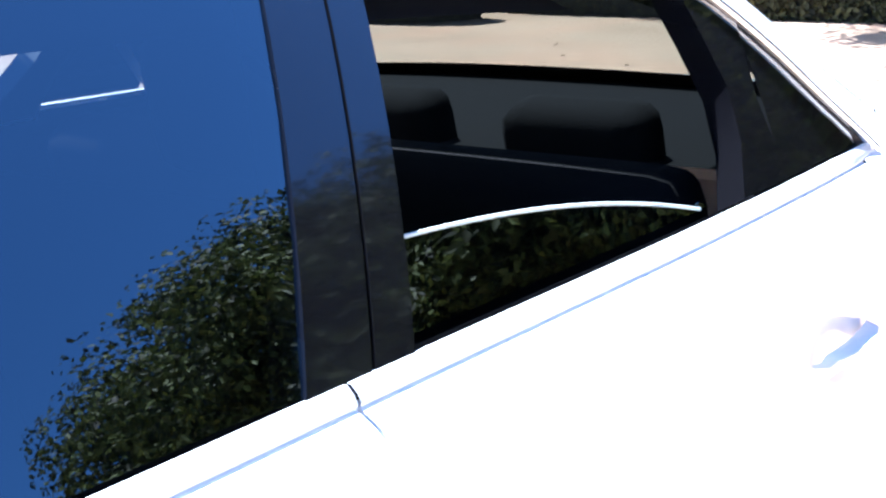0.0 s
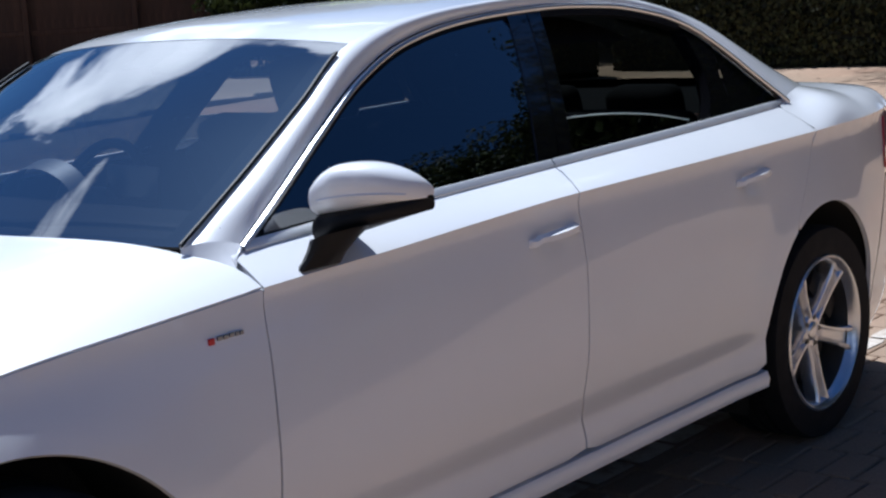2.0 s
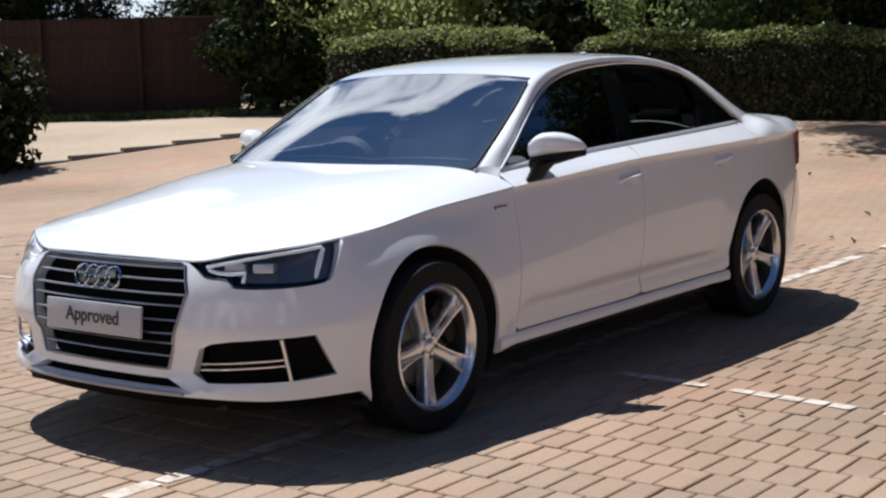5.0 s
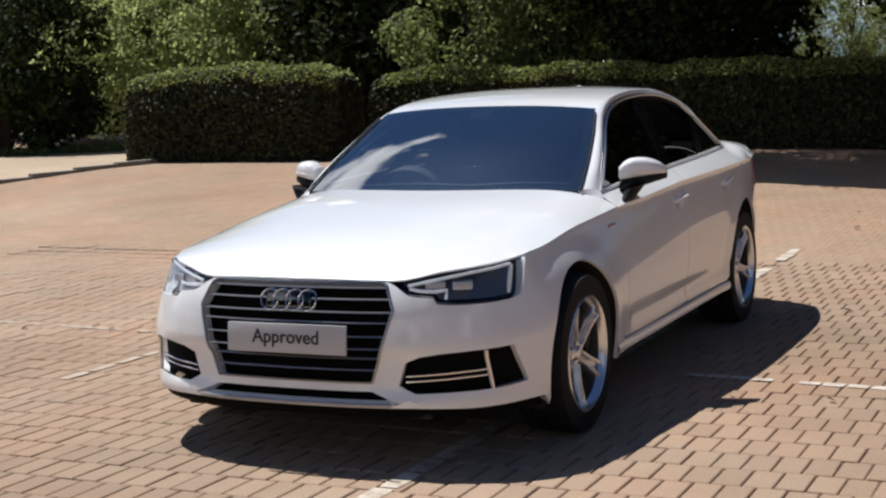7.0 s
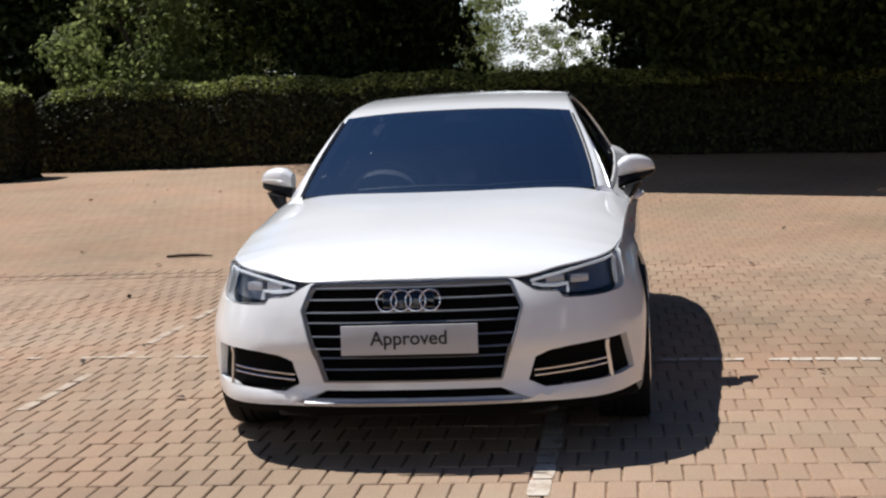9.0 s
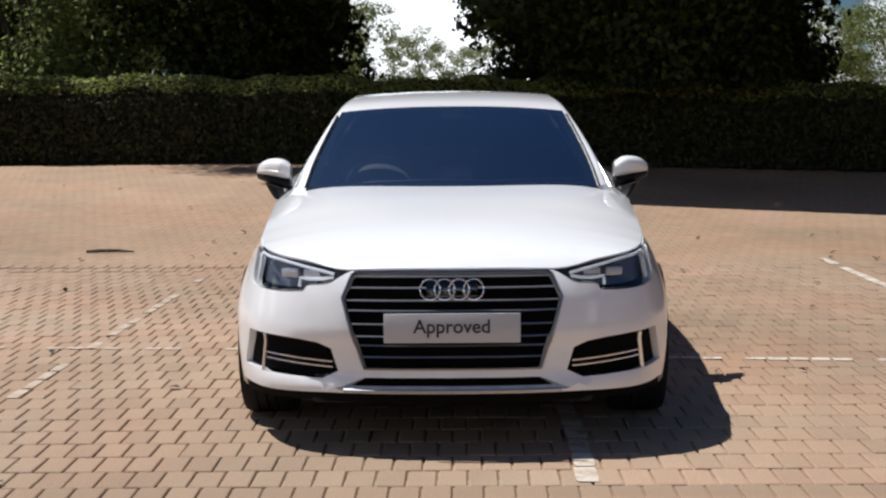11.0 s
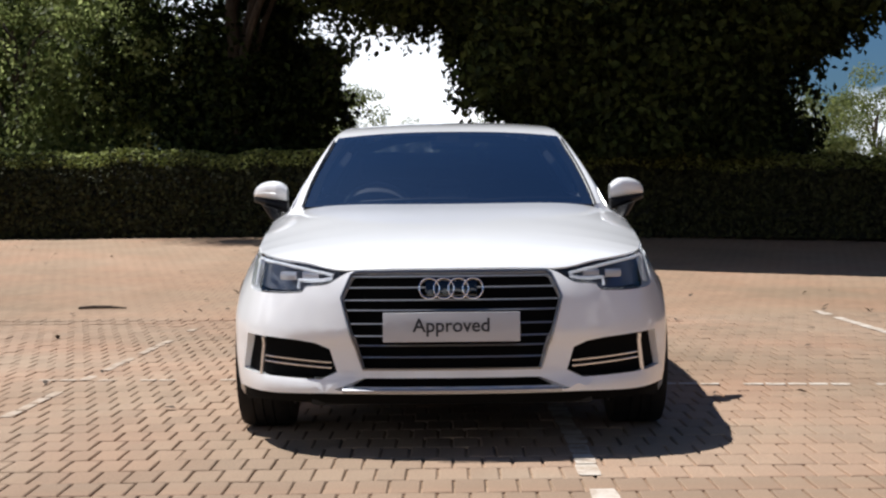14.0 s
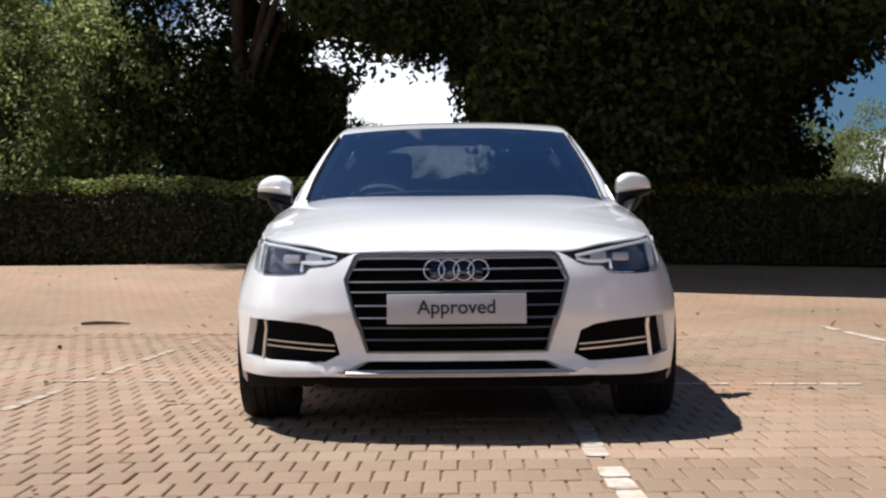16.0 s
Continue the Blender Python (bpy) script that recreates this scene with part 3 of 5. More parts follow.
    add_box(b, pose(0, yp, 0.502, -5), (0.522, 0.012, 0.113), 0.004)
    plate = part("number_plate", b, PLATE_WHITE, car, "white show plate lettered in black")
    text = bpy.data.curves.new("lettering", "FONT")
    text.offset = 0.0011
    text.body, text.size, text.align_x, text.align_y, text.extrude = "Approved", 0.073, "CENTER", "CENTER", 0.0008
    holder = new("lettering", text)
    bpy.context.view_layer.update()
    me = bpy.data.meshes.new_from_object(holder)
    bpy.data.objects.remove(holder)
    me.transform(pose(0, yp - 0.0072, 0.507, 85))
    me.materials.append(INK)
    letters = new("lettering", me)
    letters.parent = plate
    b = bmesh.new()
    add_tube(b, [front(x, 0.258) + np.array((0, -0.006, 0)) for x in np.linspace(-0.42, 0.42, 21)], 0.009, 6)
    part("splitter_trim", b, SLAT_SILVER, car)
    b = bmesh.new()
    rows = [[wrap(u, 0.24) + np.array((0, 0.012, 0)), wrap(u, 0.20) + np.array((0, 0.03, 0)), wrap(u, 0.19) + np.array((0, 0.25, 0))] for u in np.linspace(-u_y(-1.95), u_y(-1.95), 50)]
    add_grid(b, rows)
    part("front_splitter", b, BLACK_HOLE, car)

    # headlights
    lamp_top = lambda u: EDGE(u) - 0.005
    lu = np.linspace(u_x(0.445), u_y(-1.908), 16)
    lamp = [(u, lamp_low(u) + 0.004) for u in (u_x(0.462), u_x(0.50), u_x(0.55), u_x(0.583), u_x(0.602), u_x(0.65), u_x(0.7), u_x(0.75), u_y(-2.1))] + [(u_y(-2.04), 0.640), (u_y(-1.998), 0.650), (u_y(-1.943), 0.715), (u_y(-1.908), lamp_top(u_y(-1.908)))] + [(u, lamp_top(u)) for u in reversed(lu[:-1])]
    for s in (1, -1):
        shell = bmesh.new()
        patch(lamp, lambda u, z: wrap(s * u, z) + np.array((-0.03 * s, 0.085, 0)), 0.05, bm=shell, rim=0)
        housing = part("headlight", shell, LAMP_HOUSING, car, "clear headlamp with dark inner housing")
        part("lens", patch(lamp, lambda u, z: wrap(s * u, z), 0.03, rim=0.012), LAMP_GLASS, housing)
        # light guide: along the lower-outer rim of the lamp, and two square reflectors
        b = bmesh.new()
        guide = [(u_x(0.485), 0.704), (u_x(0.56), 0.717), (u_x(0.65), 0.731), (u_x(0.74), 0.745), (u_y(-2.09), 0.754), (u_y(-2.01), 0.763)]
        add_tube(b, [wrap(s * u, z - 0.008) + np.array((-0.006 * s, 0.015, 0)) for u, z in guide], 0.0062, 8)
        part("light_guide", b, DAY_LIGHT, housing)
        b = bmesh.new()
        add_tube(b, [wrap(s * (u_y(-2.005) - 0.05 * k), 0.752 - 0.10 * k) + np.array((-0.004 * s, 0.014, 0)) for k in np.linspace(0, 1, 7)], [0.006, 0.008, 0.009, 0.009, 0.009, 0.008, 0.006], 8)
        part("light_bar", b, DAY_LIGHT, housing)
        for k, (x, z) in enumerate(((0.58, 0.694), (0.68, 0.690))):
            b = bmesh.new()
            p = front(s * x, z)
            add_box(b, pose(p[0] - 0.01 * s, p[1] + 0.055, z, 0, 0, s * 25), (0.078, 0.05, 0.034), 0.009)
            part("reflector", b, LED_WHITE, housing)
        b = bmesh.new()
        add_tube(b, [wrap(s * u, z) + np.array((0, 0.03, 0)) for u, z in ((u_x(0.48), 0.685), (u_x(0.52), 0.676), (u_x(0.58), 0.673), (u_x(0.625), 0.676), (u_x(0.62), 0.645))], 0.007, 8)
        part("light_guide", b, DAY_LIGHT, housing)

    # bonnet
    eg = [(p[0] - 0.002, p[1]) for p in edge3]
    cowl_y = lambda x: -0.948 - 0.10 * (1 - (x / 0.70) ** 2) if abs(x) < 0.70 else np.interp(abs(x), (0.70, 0.75, 0.80, 0.85), (-0.948, -0.918, -0.896, -0.893))
    cowl = [(x, cowl_y(x)) for x in np.linspace(edge3[-1][0] - 0.004, 0, 30)]
    hb = [(max(x, 0), y) for x, y in eg[::4]] + cowl[:-1]
    out = hb + [(0, cowl_y(0))] + [(-x, y) for x, y in reversed(hb) if x > 1e-4]
    part("bonnet", patch(out, lambda x, y: (x, y, bonnet_z(x, y)), 0.016, rim=0.008), PAINT, car)
    b = bmesh.new()
    add_grid(b, [[(x, cowl_y(x) - 0.02 + k * 0.10, 0.925 - 0.02 * abs(x / 0.75) ** 2 + 0.012 * k) for x in np.linspace(-0.74, 0.74, 21)] for k in (0, 0.5, 1)])
    part("cowl", b, BLACK_PLASTIC, car)

    for s in (1, -1):
        turn = (lambda b: b) if s == 1 else mirrored
        # front wing
        wing = [(-1.867, 0.60)] + [arch(FRONT_AXLE, a) for a in np.linspace(math.radians(148.5), math.radians(-14), 40)] + [(-0.958, 0.245), (-0.966, 0.30), (-0.95, 0.45), (-0.926, 0.65), (-0.892, CREASE(-0.892) - 0.003)]
        wing += [(y, EDGE(u_y(y)) - 0.004) for y in np.linspace(-0.92, -1.9, 30)] + [(-1.877, 0.735), (-1.873, 0.66)]
        part("front_wing", turn(patch(wing, side, 0.03)), PAINT, car)
        b = bmesh.new()
        for k, (y0, y1, z) in enumerate(((-1.017, -1.006, 0.806), (-1.003, -0.992, 0.806), (-0.989, -0.979, 0.807), (-0.976, -0.968, 0.807), (-0.965, -0.957, 0.807))):
            p = side((y0 + y1) / 2, z)
            add_box(b, pose(*(p + np.array((0.003, 0, 0)))), (0.004, y1 - y0, 0.008), 0.001)
        part("wing_badge", turn(b), GREY_TRIM, car)
        b = bmesh.new()
        p = side(-1.03, 0.803)
        add_box(b, pose(p[0] + 0.002, -1.03, 0.803, 0, 0, 0), (0.005, 0.013, 0.012), 0.001)
        part("badge_mark", turn(b), RED_MARK, car)

        # doors
        front_door = [(-0.889, CREASE(-0.889)), (-0.921, 0.65), (-0.945, 0.45), (-0.962, 0.315), (-0.94, 0.303)] + [(y, 0.303) for y in (-0.5, -0.02)] + [(0.055, 0.312), (0.05, 0.36), (0.033, 0.45), (0.053, 0.555), (0.074, 0.754), (0.068, CREASE(0.068)), (0.108, 0.968), (0.112, BELT(0.112) - 0.006)]
        front_door += [(y, BELT(y) - 0.006) for y in (-0.2, -0.5, -0.8, -0.86, -0.888)]
        crease_line = [(y, CREASE(y)) for y in [*np.linspace(-0.90, -0.85, 14), *np.linspace(-0.84, 0.03, 36), *np.linspace(0.04, 0.1, 14), *np.linspace(0.12, 1.24, 44), *np.linspace(1.25, 1.3, 12)]]
        shoulder = [[(y, CREASE(y) + dz) for y in np.linspace(-0.875, 1.29, 111)] for dz in (0.014, 0.028, 0.042, 0.055)]
        door = part("front_door", turn(patch(front_door, side, 0.02, lines=[crease_line, *shoulder])), PAINT, car)
        aw = [arch(REAR_AXLE, a) for a in np.linspace(math.radians(202), math.radians(122), 24)]
        aw = [(y - 0.003, z + 0.001) for y, z in aw]
        rear_door = [(0.117, BELT(0.117) - 0.006), (0.113, 0.968), (0.073, CREASE(0.073)), (0.078, 0.754), (0.057, 0.555), (0.037, 0.45), (0.057, 0.36), (0.062, 0.312), (0.1, 0.303), (0.9, 0.303)] + [(0.945, 0.32)] + aw[9:24] + [(1.124, 0.69), (1.135, 0.715), (1.20, 0.80), (1.26, 0.9), (1.285, CREASE(1.28)), (1.295, BELT(1.295) - 0.006)]
        rear_door += [(y, BELT(y) - 0.006) for y in (0.9, 0.6, 0.35)]
        rdoor = part("rear_door", turn(patch(rear_door, side, 0.02, lines=[crease_line, *shoulder])), PAINT, car)
        for dob, y0 in ((door, -0.128), (rdoor, 0.79)):
            b = bmesh.new()
            zc = 0.836 if dob == door else 0.853
            rows = []
            for k in np.linspace(0, 1, 17):
                y, lift = y0 + 0.178 * k, 0.034 * math.sin(math.pi * min(1, max(0, k))) ** 0.45
                z = zc + 0.012 * k + (0.006 if 0.1 < k < 0.9 else 0)
                p = side(y0 - 0.04, zc) * (1 - k) + side(y0 + 0.22, zc) * k
                h = 0.010 + 0.003 * k
                rows.append([(p[0] + 0.002 + lift * 0.4, y, z + h), (p[0] + 0.004 + lift, y, z + 0.55 * h), (p[0] + 0.004 + lift, y, z - 0.6 * h), (p[0] + lift * 0.5, y, z - h)])
            add_grid(b, rows, True)
            b.faces.new([v for v in b.verts][:4])
            b.faces.new([v for v in b.verts][-4:])
            part("door_handle", turn(b), PAINT, dob)

        # sill
        b = bmesh.new()
        rows = []
        for y in np.linspace(-1.1, 0.955, 40):
            p = side(y, 0.297)
            q = p[0]
            rows.append([(q - 0.03, y, 0.299), (q + 0.002, y, 0.295), (q + 0.010, y, 0.275), (q + 0.006, y, 0.25), (q - 0.02, y, 0.236), (q - 0.16, y, 0.225)])
        add_grid(b, rows)
        part("sill", turn(b), PAINT, car)

        # rear quarter: skin round the arch, shoulder, and round to the tail
        quarter = [(u_y(1.287), CREASE(1.29)), (u_y(1.262), 0.9), (u_y(1.202), 0.80), (u_y(1.137), 0.715), (u_y(1.127), 0.69)] + [(u_y(y), z) for y, z in [arch(REAR_AXLE, a) for a in np.linspace(math.radians(120), math.radians(-22), 40)]]
        quarter += [(u_y(1.72), 0.30), (u_y(1.86), 0.60), (u_y(1.95), 0.74), (u_y(2.02), 0.80)] + [(u_y(y), CREASE(y)) for y in np.linspace(2.03, 1.32, 20)]
        bq = patch(quarter, body, 0.03, rim=0.014)
        rows = []
        foot_a, foot_b = upper(ARC[-1][0], ARC[-1][1] + 0.010), np.array(ROOF_SIDE[-1])
        for y in np.linspace(1.2965, 2.25, 36):
            f = (y - foot_a[1]) / (foot_b[1] - foot_a[1])
            if f < 0:
                c = upper(y, BELT(y) + 0.008)
            elif f <= 1:
                c = foot_a + (foot_b - foot_a) * f + np.array((0.75, 0, 0.66)) * 0.018 * math.sin(math.pi * max(f, 0)) - np.array((0, 0, 0.002))
            else:
                c = np.array((np.interp(y, (1.77, 2.0, 2.25), (0.605, 0.59, 0.55)), y, np.interp(y, (1.77, 2.0, 2.25), (1.043, 1.036, 1.015))))
            w = smooth01((y - 1.295) / 0.3)
            row = []
            for k in np.linspace(0, 1, 11):
                yy = y - 0.009 * (1 - k) * (1 - w)
                a = side(yy, CREASE(yy))
                loft = a + (c - a) * k + np.array((0.03, 0, 0.016)) * math.sin(math.pi * k)
                door_like = side(yy, CREASE(yy) + (BELT(yy) - 0.003 - CREASE(yy)) * k)
                if k > 0.8:
                    door_like = door_like + (c - door_like) * (k - 0.8) / 0.2
                row.append(loft * w + door_like * (1 - w))
            rows.append(row)
        add_grid(bq, rows)
        part("rear_quarter", turn(bq), PAINT, car)
        b = patch([(u_y(1.73), 0.19), (u_y(2.363), 0.19), (u_y(2.363), 0.62), (u_y(2.1), 0.72), (u_y(1.96), 0.73), (u_y(1.87), 0.59), (u_y(1.725), 0.29)], body, 0.04, rim=0.0)
        part("rear_bumper", turn(b), PAINT, car)
        b = patch([(u_y(1.935), 0.80), (u_y(1.95), 0.757), (u_y(2.33), 0.757), (u_y(2.33), 0.90), (u_y(2.02), 0.94), (u_y(1.97), 0.925)], lambda u, z: body(u, z) * np.array((1.007, 1.003, 1)), 0.03, rim=0.01)
        part("tail_light", turn(b), RED_LENS, car)

        # windows: front pane, half-lowered rear pane, fixed corner pane
        arcf = spline(*ARC)
        trimin = 0.022
        low = lambda y: BELT(y) + 0.012
        pane = [(y, low(y)) for y in (-0.79, -0.5, -0.2, 0.0)] + [(0.075, low(0.0))] + [(0.075 + 0.6 * (z - 1.0), z) for z in (1.1, 1.2, 1.30)] + [(y, arcf(y) - trimin) for y in np.linspace(0.245, -0.79, 30)]
        part("window_glass", turn(patch(pane, upper, 0.06, rim=0.0)), GLASS_DARK, door)
        lowered = [(0.175, low(0.19)), (0.5, low(0.5)), (0.83, low(0.83)), (0.81, low(0.81) + 0.008)] + [(y, 1.079 - 0.055 * ((y - 0.235) / 0.57) ** 2.4) for y in np.linspace(0.795, 0.235, 14)]
        part("window_glass", turn(patch(lowered, lambda y, z: upper(y, z) - np.array((0.02, 0, 0)), 0.05, rim=0.005)), GLASS_DARK, rdoor, "half-lowered tinted window pane")
        b = bmesh.new()
        add_tube(b, [upper(y, 1.0795 - 0.055 * ((y - 0.235) / 0.57) ** 2.4 if y > 0.235 else 1.0795) - np.array((0.02, 0, 0)) for y in np.linspace(0.195, 0.805, 20)], 0.0022, 6)
        part("pane_edge", turn(b), PANE_EDGE, rdoor, "pale ground edge of the lowered pane")
        corner = [(1.02, low(1.02)), (1.305, low(1.305))] + [(y, arcf(y) - trimin) for y in np.linspace(1.305, 1.11, 10)]
        part("corner_glass", turn(patch(corner, upper, 0.05, rim=0.0)), BLACK_GLOSS, rdoor)
        # pillars and the dark frame round the panes
        for base, wide, dob in ((0.071, 0.079, door), (0.155, 0.052, rdoor)):
            lean = lambda y, z: y + 0.585 * (z - 1.0)
            zt0, zt1 = arcf(base + 0.2) - 0.006, arcf(base + wide + 0.2) - 0.006
            pl = [(lean(base, low(0.1) - 0.012), low(0.1) - 0.012), (lean(base + wide, low(0.1) - 0.012), low(0.1) - 0.012), (lean(base + wide, zt1), zt1), (lean(base, zt0), zt0)]
            part("pillar_cover", turn(patch(pl, lambda y, z: upper(y, z) + np.array((0.004, 0, 0)), 0.05, rim=0.045)), BLACK_GLOSS, dob)
        b = patch([(0.885, low(0.885)), (1.025, low(1.025)), (1.05, 1.13), (1.115, arcf(1.115) - 0.01), (1.005, arcf(1.005) - 0.01), (0.985, 1.15), (0.945, 1.085)], lambda y, z: upper(y, z) + np.array((0.002, 0, 0)), 0.05, rim=0.04)
        part("window_divider", turn(b), BLACK_GLOSS, rdoor)
        b = bmesh.new()
        rows = [[upper(y, z) + np.array((0.004, 0, 0)), upper(y, z - 0.012) + np.array((0.004, 0, 0)), upper(y, z - 0.03) - np.array((0.008, 0, 0)), upper(y, z - 0.032) - np.array((0.05, 0, 0)), upper(y, z - 0.01) - np.array((0.06, 0, 0))] for y, z in track(ARC, 60)]
        add_grid(b, rows)
        part("window_frame", turn(b), BLACK_PLASTIC, car)
        b = bmesh.new()
        arc_line = track(ARC, 60)
        loop = [upper(y, z - 0.006) + np.array((0.006, 0, 0)) for y, z in arc_line]
        add_tube(b, loop, 0.0072, 8)
        part("window_trim", turn(b), SATIN, car, "bright trim along the window arc")
        for dob, y0, y1 in ((door, -0.855, 0.1125), (rdoor, 0.1165, 1.345)):
            b = bmesh.new()
            rows = []
            for y in np.linspace(y0, y1, 24):
                p, r = upper(y, BELT(y)), side(y, BELT(y) - 0.008)
                rows.append([p + np.array((-0.004, 0, 0.008)), p + np.array((0.003, 0, 0.009)), (p + r) / 2 + np.array((0.005, 0, 0.006)), r + np.array((0.004, 0, 0.003)), r + np.array((0.003, 0, -0.001))])
            add_grid(b, rows)
            part("belt_trim", turn(b), BELT_SATIN, dob)

        # body side above the windows: screen pillar, cant rail, rear pillar
        b = bmesh.new()
        A = [upper(y, z + 0.002) + np.array((0.003, 0, 0)) for y, z in track(ARC, 80)]
        B = track(ROOF_SIDE, 80)
        rows = []
        for i, (p, r) in enumerate(zip(A, B)):
            k = i / 79
            bul = 0.012 + 0.008 * smooth01((0.45 - k) / 0.2) * smooth01(k / 0.06) + 0.02 * smooth01((k - 0.6) / 0.2) * (1 - smooth01((k - 0.8) / 0.2))
            rows.append([p + (r - p) * a + np.array((0.75, 0, 0.66)) * bul * math.sin(math.pi * a) for a in np.linspace(0, 1, 9)])
        add_grid(b, rows)
        foot = [np.array((x, cowl_y(x) - 0.001, bonnet_z(x, cowl_y(x)) - 0.001)) for x in np.linspace(0.79, 0.695, 9)]
        add_grid(b, [[p + (q - p) * k for p, q in zip(foot, rows[0])] for k in np.linspace(0, 1, 4)])
        # the corner between bonnet, door and pillar foot
        brow = [side(y, BELT(y) - 0.006) for y in np.linspace(-0.888, -0.83, 5)]
        ends = [foot[0] + (rows[0][0] - foot[0]) * k for k in np.linspace(0, 1, 5)]
        add_grid(b, [[p + (q - p) * k + np.array((0, 0, 0.004)) * math.sin(math.pi * k) for p, q in zip(brow, ends)] for k in np.linspace(0, 1, 5)])
        part("side_frame", turn(b), PAINT, car)
        b = bmesh.new()
        add_grid(b, [[p + np.array((-0.026, 0, -0.016)) for p in r] for r in rows[4:]])
        add_grid(b, [[upper(y, BELT(y) + dz) - np.array((0.055, 0, 0)) for y in np.linspace(1.02, 1.6, 9)] for dz in (-0.3, -0.1, 0.0, 0.008)])
        part("pillar_lining", turn(b), HEADLINER, car)

        # mirror
        build_mirror(turn, door)

    # screens and roof
    B = track(ROOF_SIDE, 101)
    ky = lambda y: min(range(101), key=lambda i: abs(B[i][1] - y))
    i0, i1, i2, i3 = 0, ky(-0.328), ky(1.045), 100
    mid_screen = spline((0, (-1.045, 0.958)), (0.5, (-0.72, 1.158)), (1, (-0.365, 1.328)))
    b = bmesh.new()
    add_grid(b, sheet_between([x * np.array((0.997, 1, 1)) for x in B[i0:i1 + 1]], [mid_screen(k) for k in np.linspace(0, 1, i1 - i0 + 1)]))
    screen = part("windscreen", b, GLASS, car)

    def border(edge, mids, keep, n=61):
        """The black printed border inside a screen, where keep(along, across) says so."""
        rows = sheet_between(edge, mids, n)
        bb = bmesh.new()
        vs = [[bb.verts.new((p[0], p[1] + 0.003, p[2] - 0.004)) for p in r] for r in rows]
        for i in range(len(vs) - 1):
            for j in range(n - 1):
                if keep((i + 0.5) / (len(vs) - 1), abs(2 * (j + 0.5) / (n - 1) - 1)):
                    bb.faces.new((vs[i][j], vs[i][j + 1], vs[i + 1][j + 1], vs[i + 1][j]))
        bmesh.ops.delete(bb, geom=[v for v in bb.verts if not v.link_faces], context="VERTS")
        return bb

    band = border([x * np.array((0.995, 1, 1)) for x in B[i0:i1 + 1]], [mid_screen(k) for k in np.linspace(0, 1, i1 - i0 + 1)], lambda a, c: c > 0.945 or a < 0.05 or a > 0.95 or (a > 0.84 and c < 0.11))
    screen.visible_shadow = False
    for s in (1, -1):
        b = bmesh.new()
        add_tube(b, [(s * (p[0] + 0.007), p[1] - 0.004, p[2] + 0.004) for p in B[i0:i1 - 1]], 0.005, 8)
        part("screen_seal", b, BLACK_PLASTIC, screen, "black rubber seal along the pillar")
    part("screen_border", band, BLACK_HOLE, screen, "black printed border of the screen")
    b = bmesh.new()
    mid_roof = spline((-0.365, 1.329), (-0.2, 1.363), (0, 1.386), (0.3, 1.406), (0.6, 1.410), (0.85, 1.398), (1.06, 1.362))
    add_grid(b, sheet_between(B[i1:i2 + 1], [(y, mid_roof(y)) for y in np.linspace(-0.365, 1.06, i2 - i1 + 1)]))
    part("roof", b, PAINT, car)
    b = bmesh.new()
    mid_rear = spline((0, (1.062, 1.359)), (0.5, (1.44, 1.245)), (1, (1.84, 1.052)))
    add_grid(b, sheet_between([x * np.array((0.997, 1, 1)) for x in B[i2:i3 + 1]], [mid_rear(k) for k in np.linspace(0, 1, i3 - i2 + 1)]))
    rear_screen = part("rear_window", b, REAR_GLASS, car)
    band = border([x * np.array((0.995, 1, 1)) for x in B[i2:i3 + 1]], [mid_rear(k) for k in np.linspace(0, 1, i3 - i2 + 1)], lambda a, c: c > 0.9 or a < 0.08 or a > 0.93)
    part("screen_border", band, BLACK_HOLE, rear_screen)
    b = bmesh.new()
    add_box(b, pose(0, 1.0, 1.385, 8), (0.03, 0.09, 0.05), 0.012)
    part("roof_aerial", b, PAINT, car)
    b = bmesh.new()
    rows = []
    for k in np.linspace(0, 1, 14):
        y = 1.74 + 0.58 * k
        w = np.interp(k, (0, 0.5, 1), (0.63, 0.60, 0.54))
        rows.append([(w * s, y + 0.10 * (1 - s * s) * (1 - k) + 0.03 * (1 - s * s) * k, np.interp(k, (0, 0.5, 1), (1.038, 1.035, 1.008)) + 0.008 * (1 - s * s)) for s in np.linspace(-1, 1, 21)])
    end = rows[-1]
    for z, dy in ((1.0, -0.01), (0.9, -0.03), (0.78, -0.02), (0.63, 0.02)):
        rows.append([(p[0], p[1] + dy, z) for p in end])
    add_grid(b, rows)
    part("boot_lid", b, PAINT, car)
    b = bmesh.new()
    add_box(b, pose(0, 2.335, 0.72), (0.52, 0.012, 0.111), 0.004)
    part("rear_plate", b, PLATE_WHITE, car)

    # wipers
    for x0, x1, z0 in ((0.25, -0.42, 0.0), (0.72, 0.12, 0.0)):
        b = bmesh.new()
        add_tube(b, [(x0 + (x1 - x0) * k, -0.985 + 0.10 * (k * x1 + (1 - k) * x0) ** 2 / 0.5 + 0.01, 0.972 + 0.012 * math.sin(math.pi * k)) for k in np.linspace(0, 1, 12)], 0.009, 6)
        part("wiper", b, BLACK_PLASTIC, car)

    build_cabin(car)
    build_wheels(car)
    return car


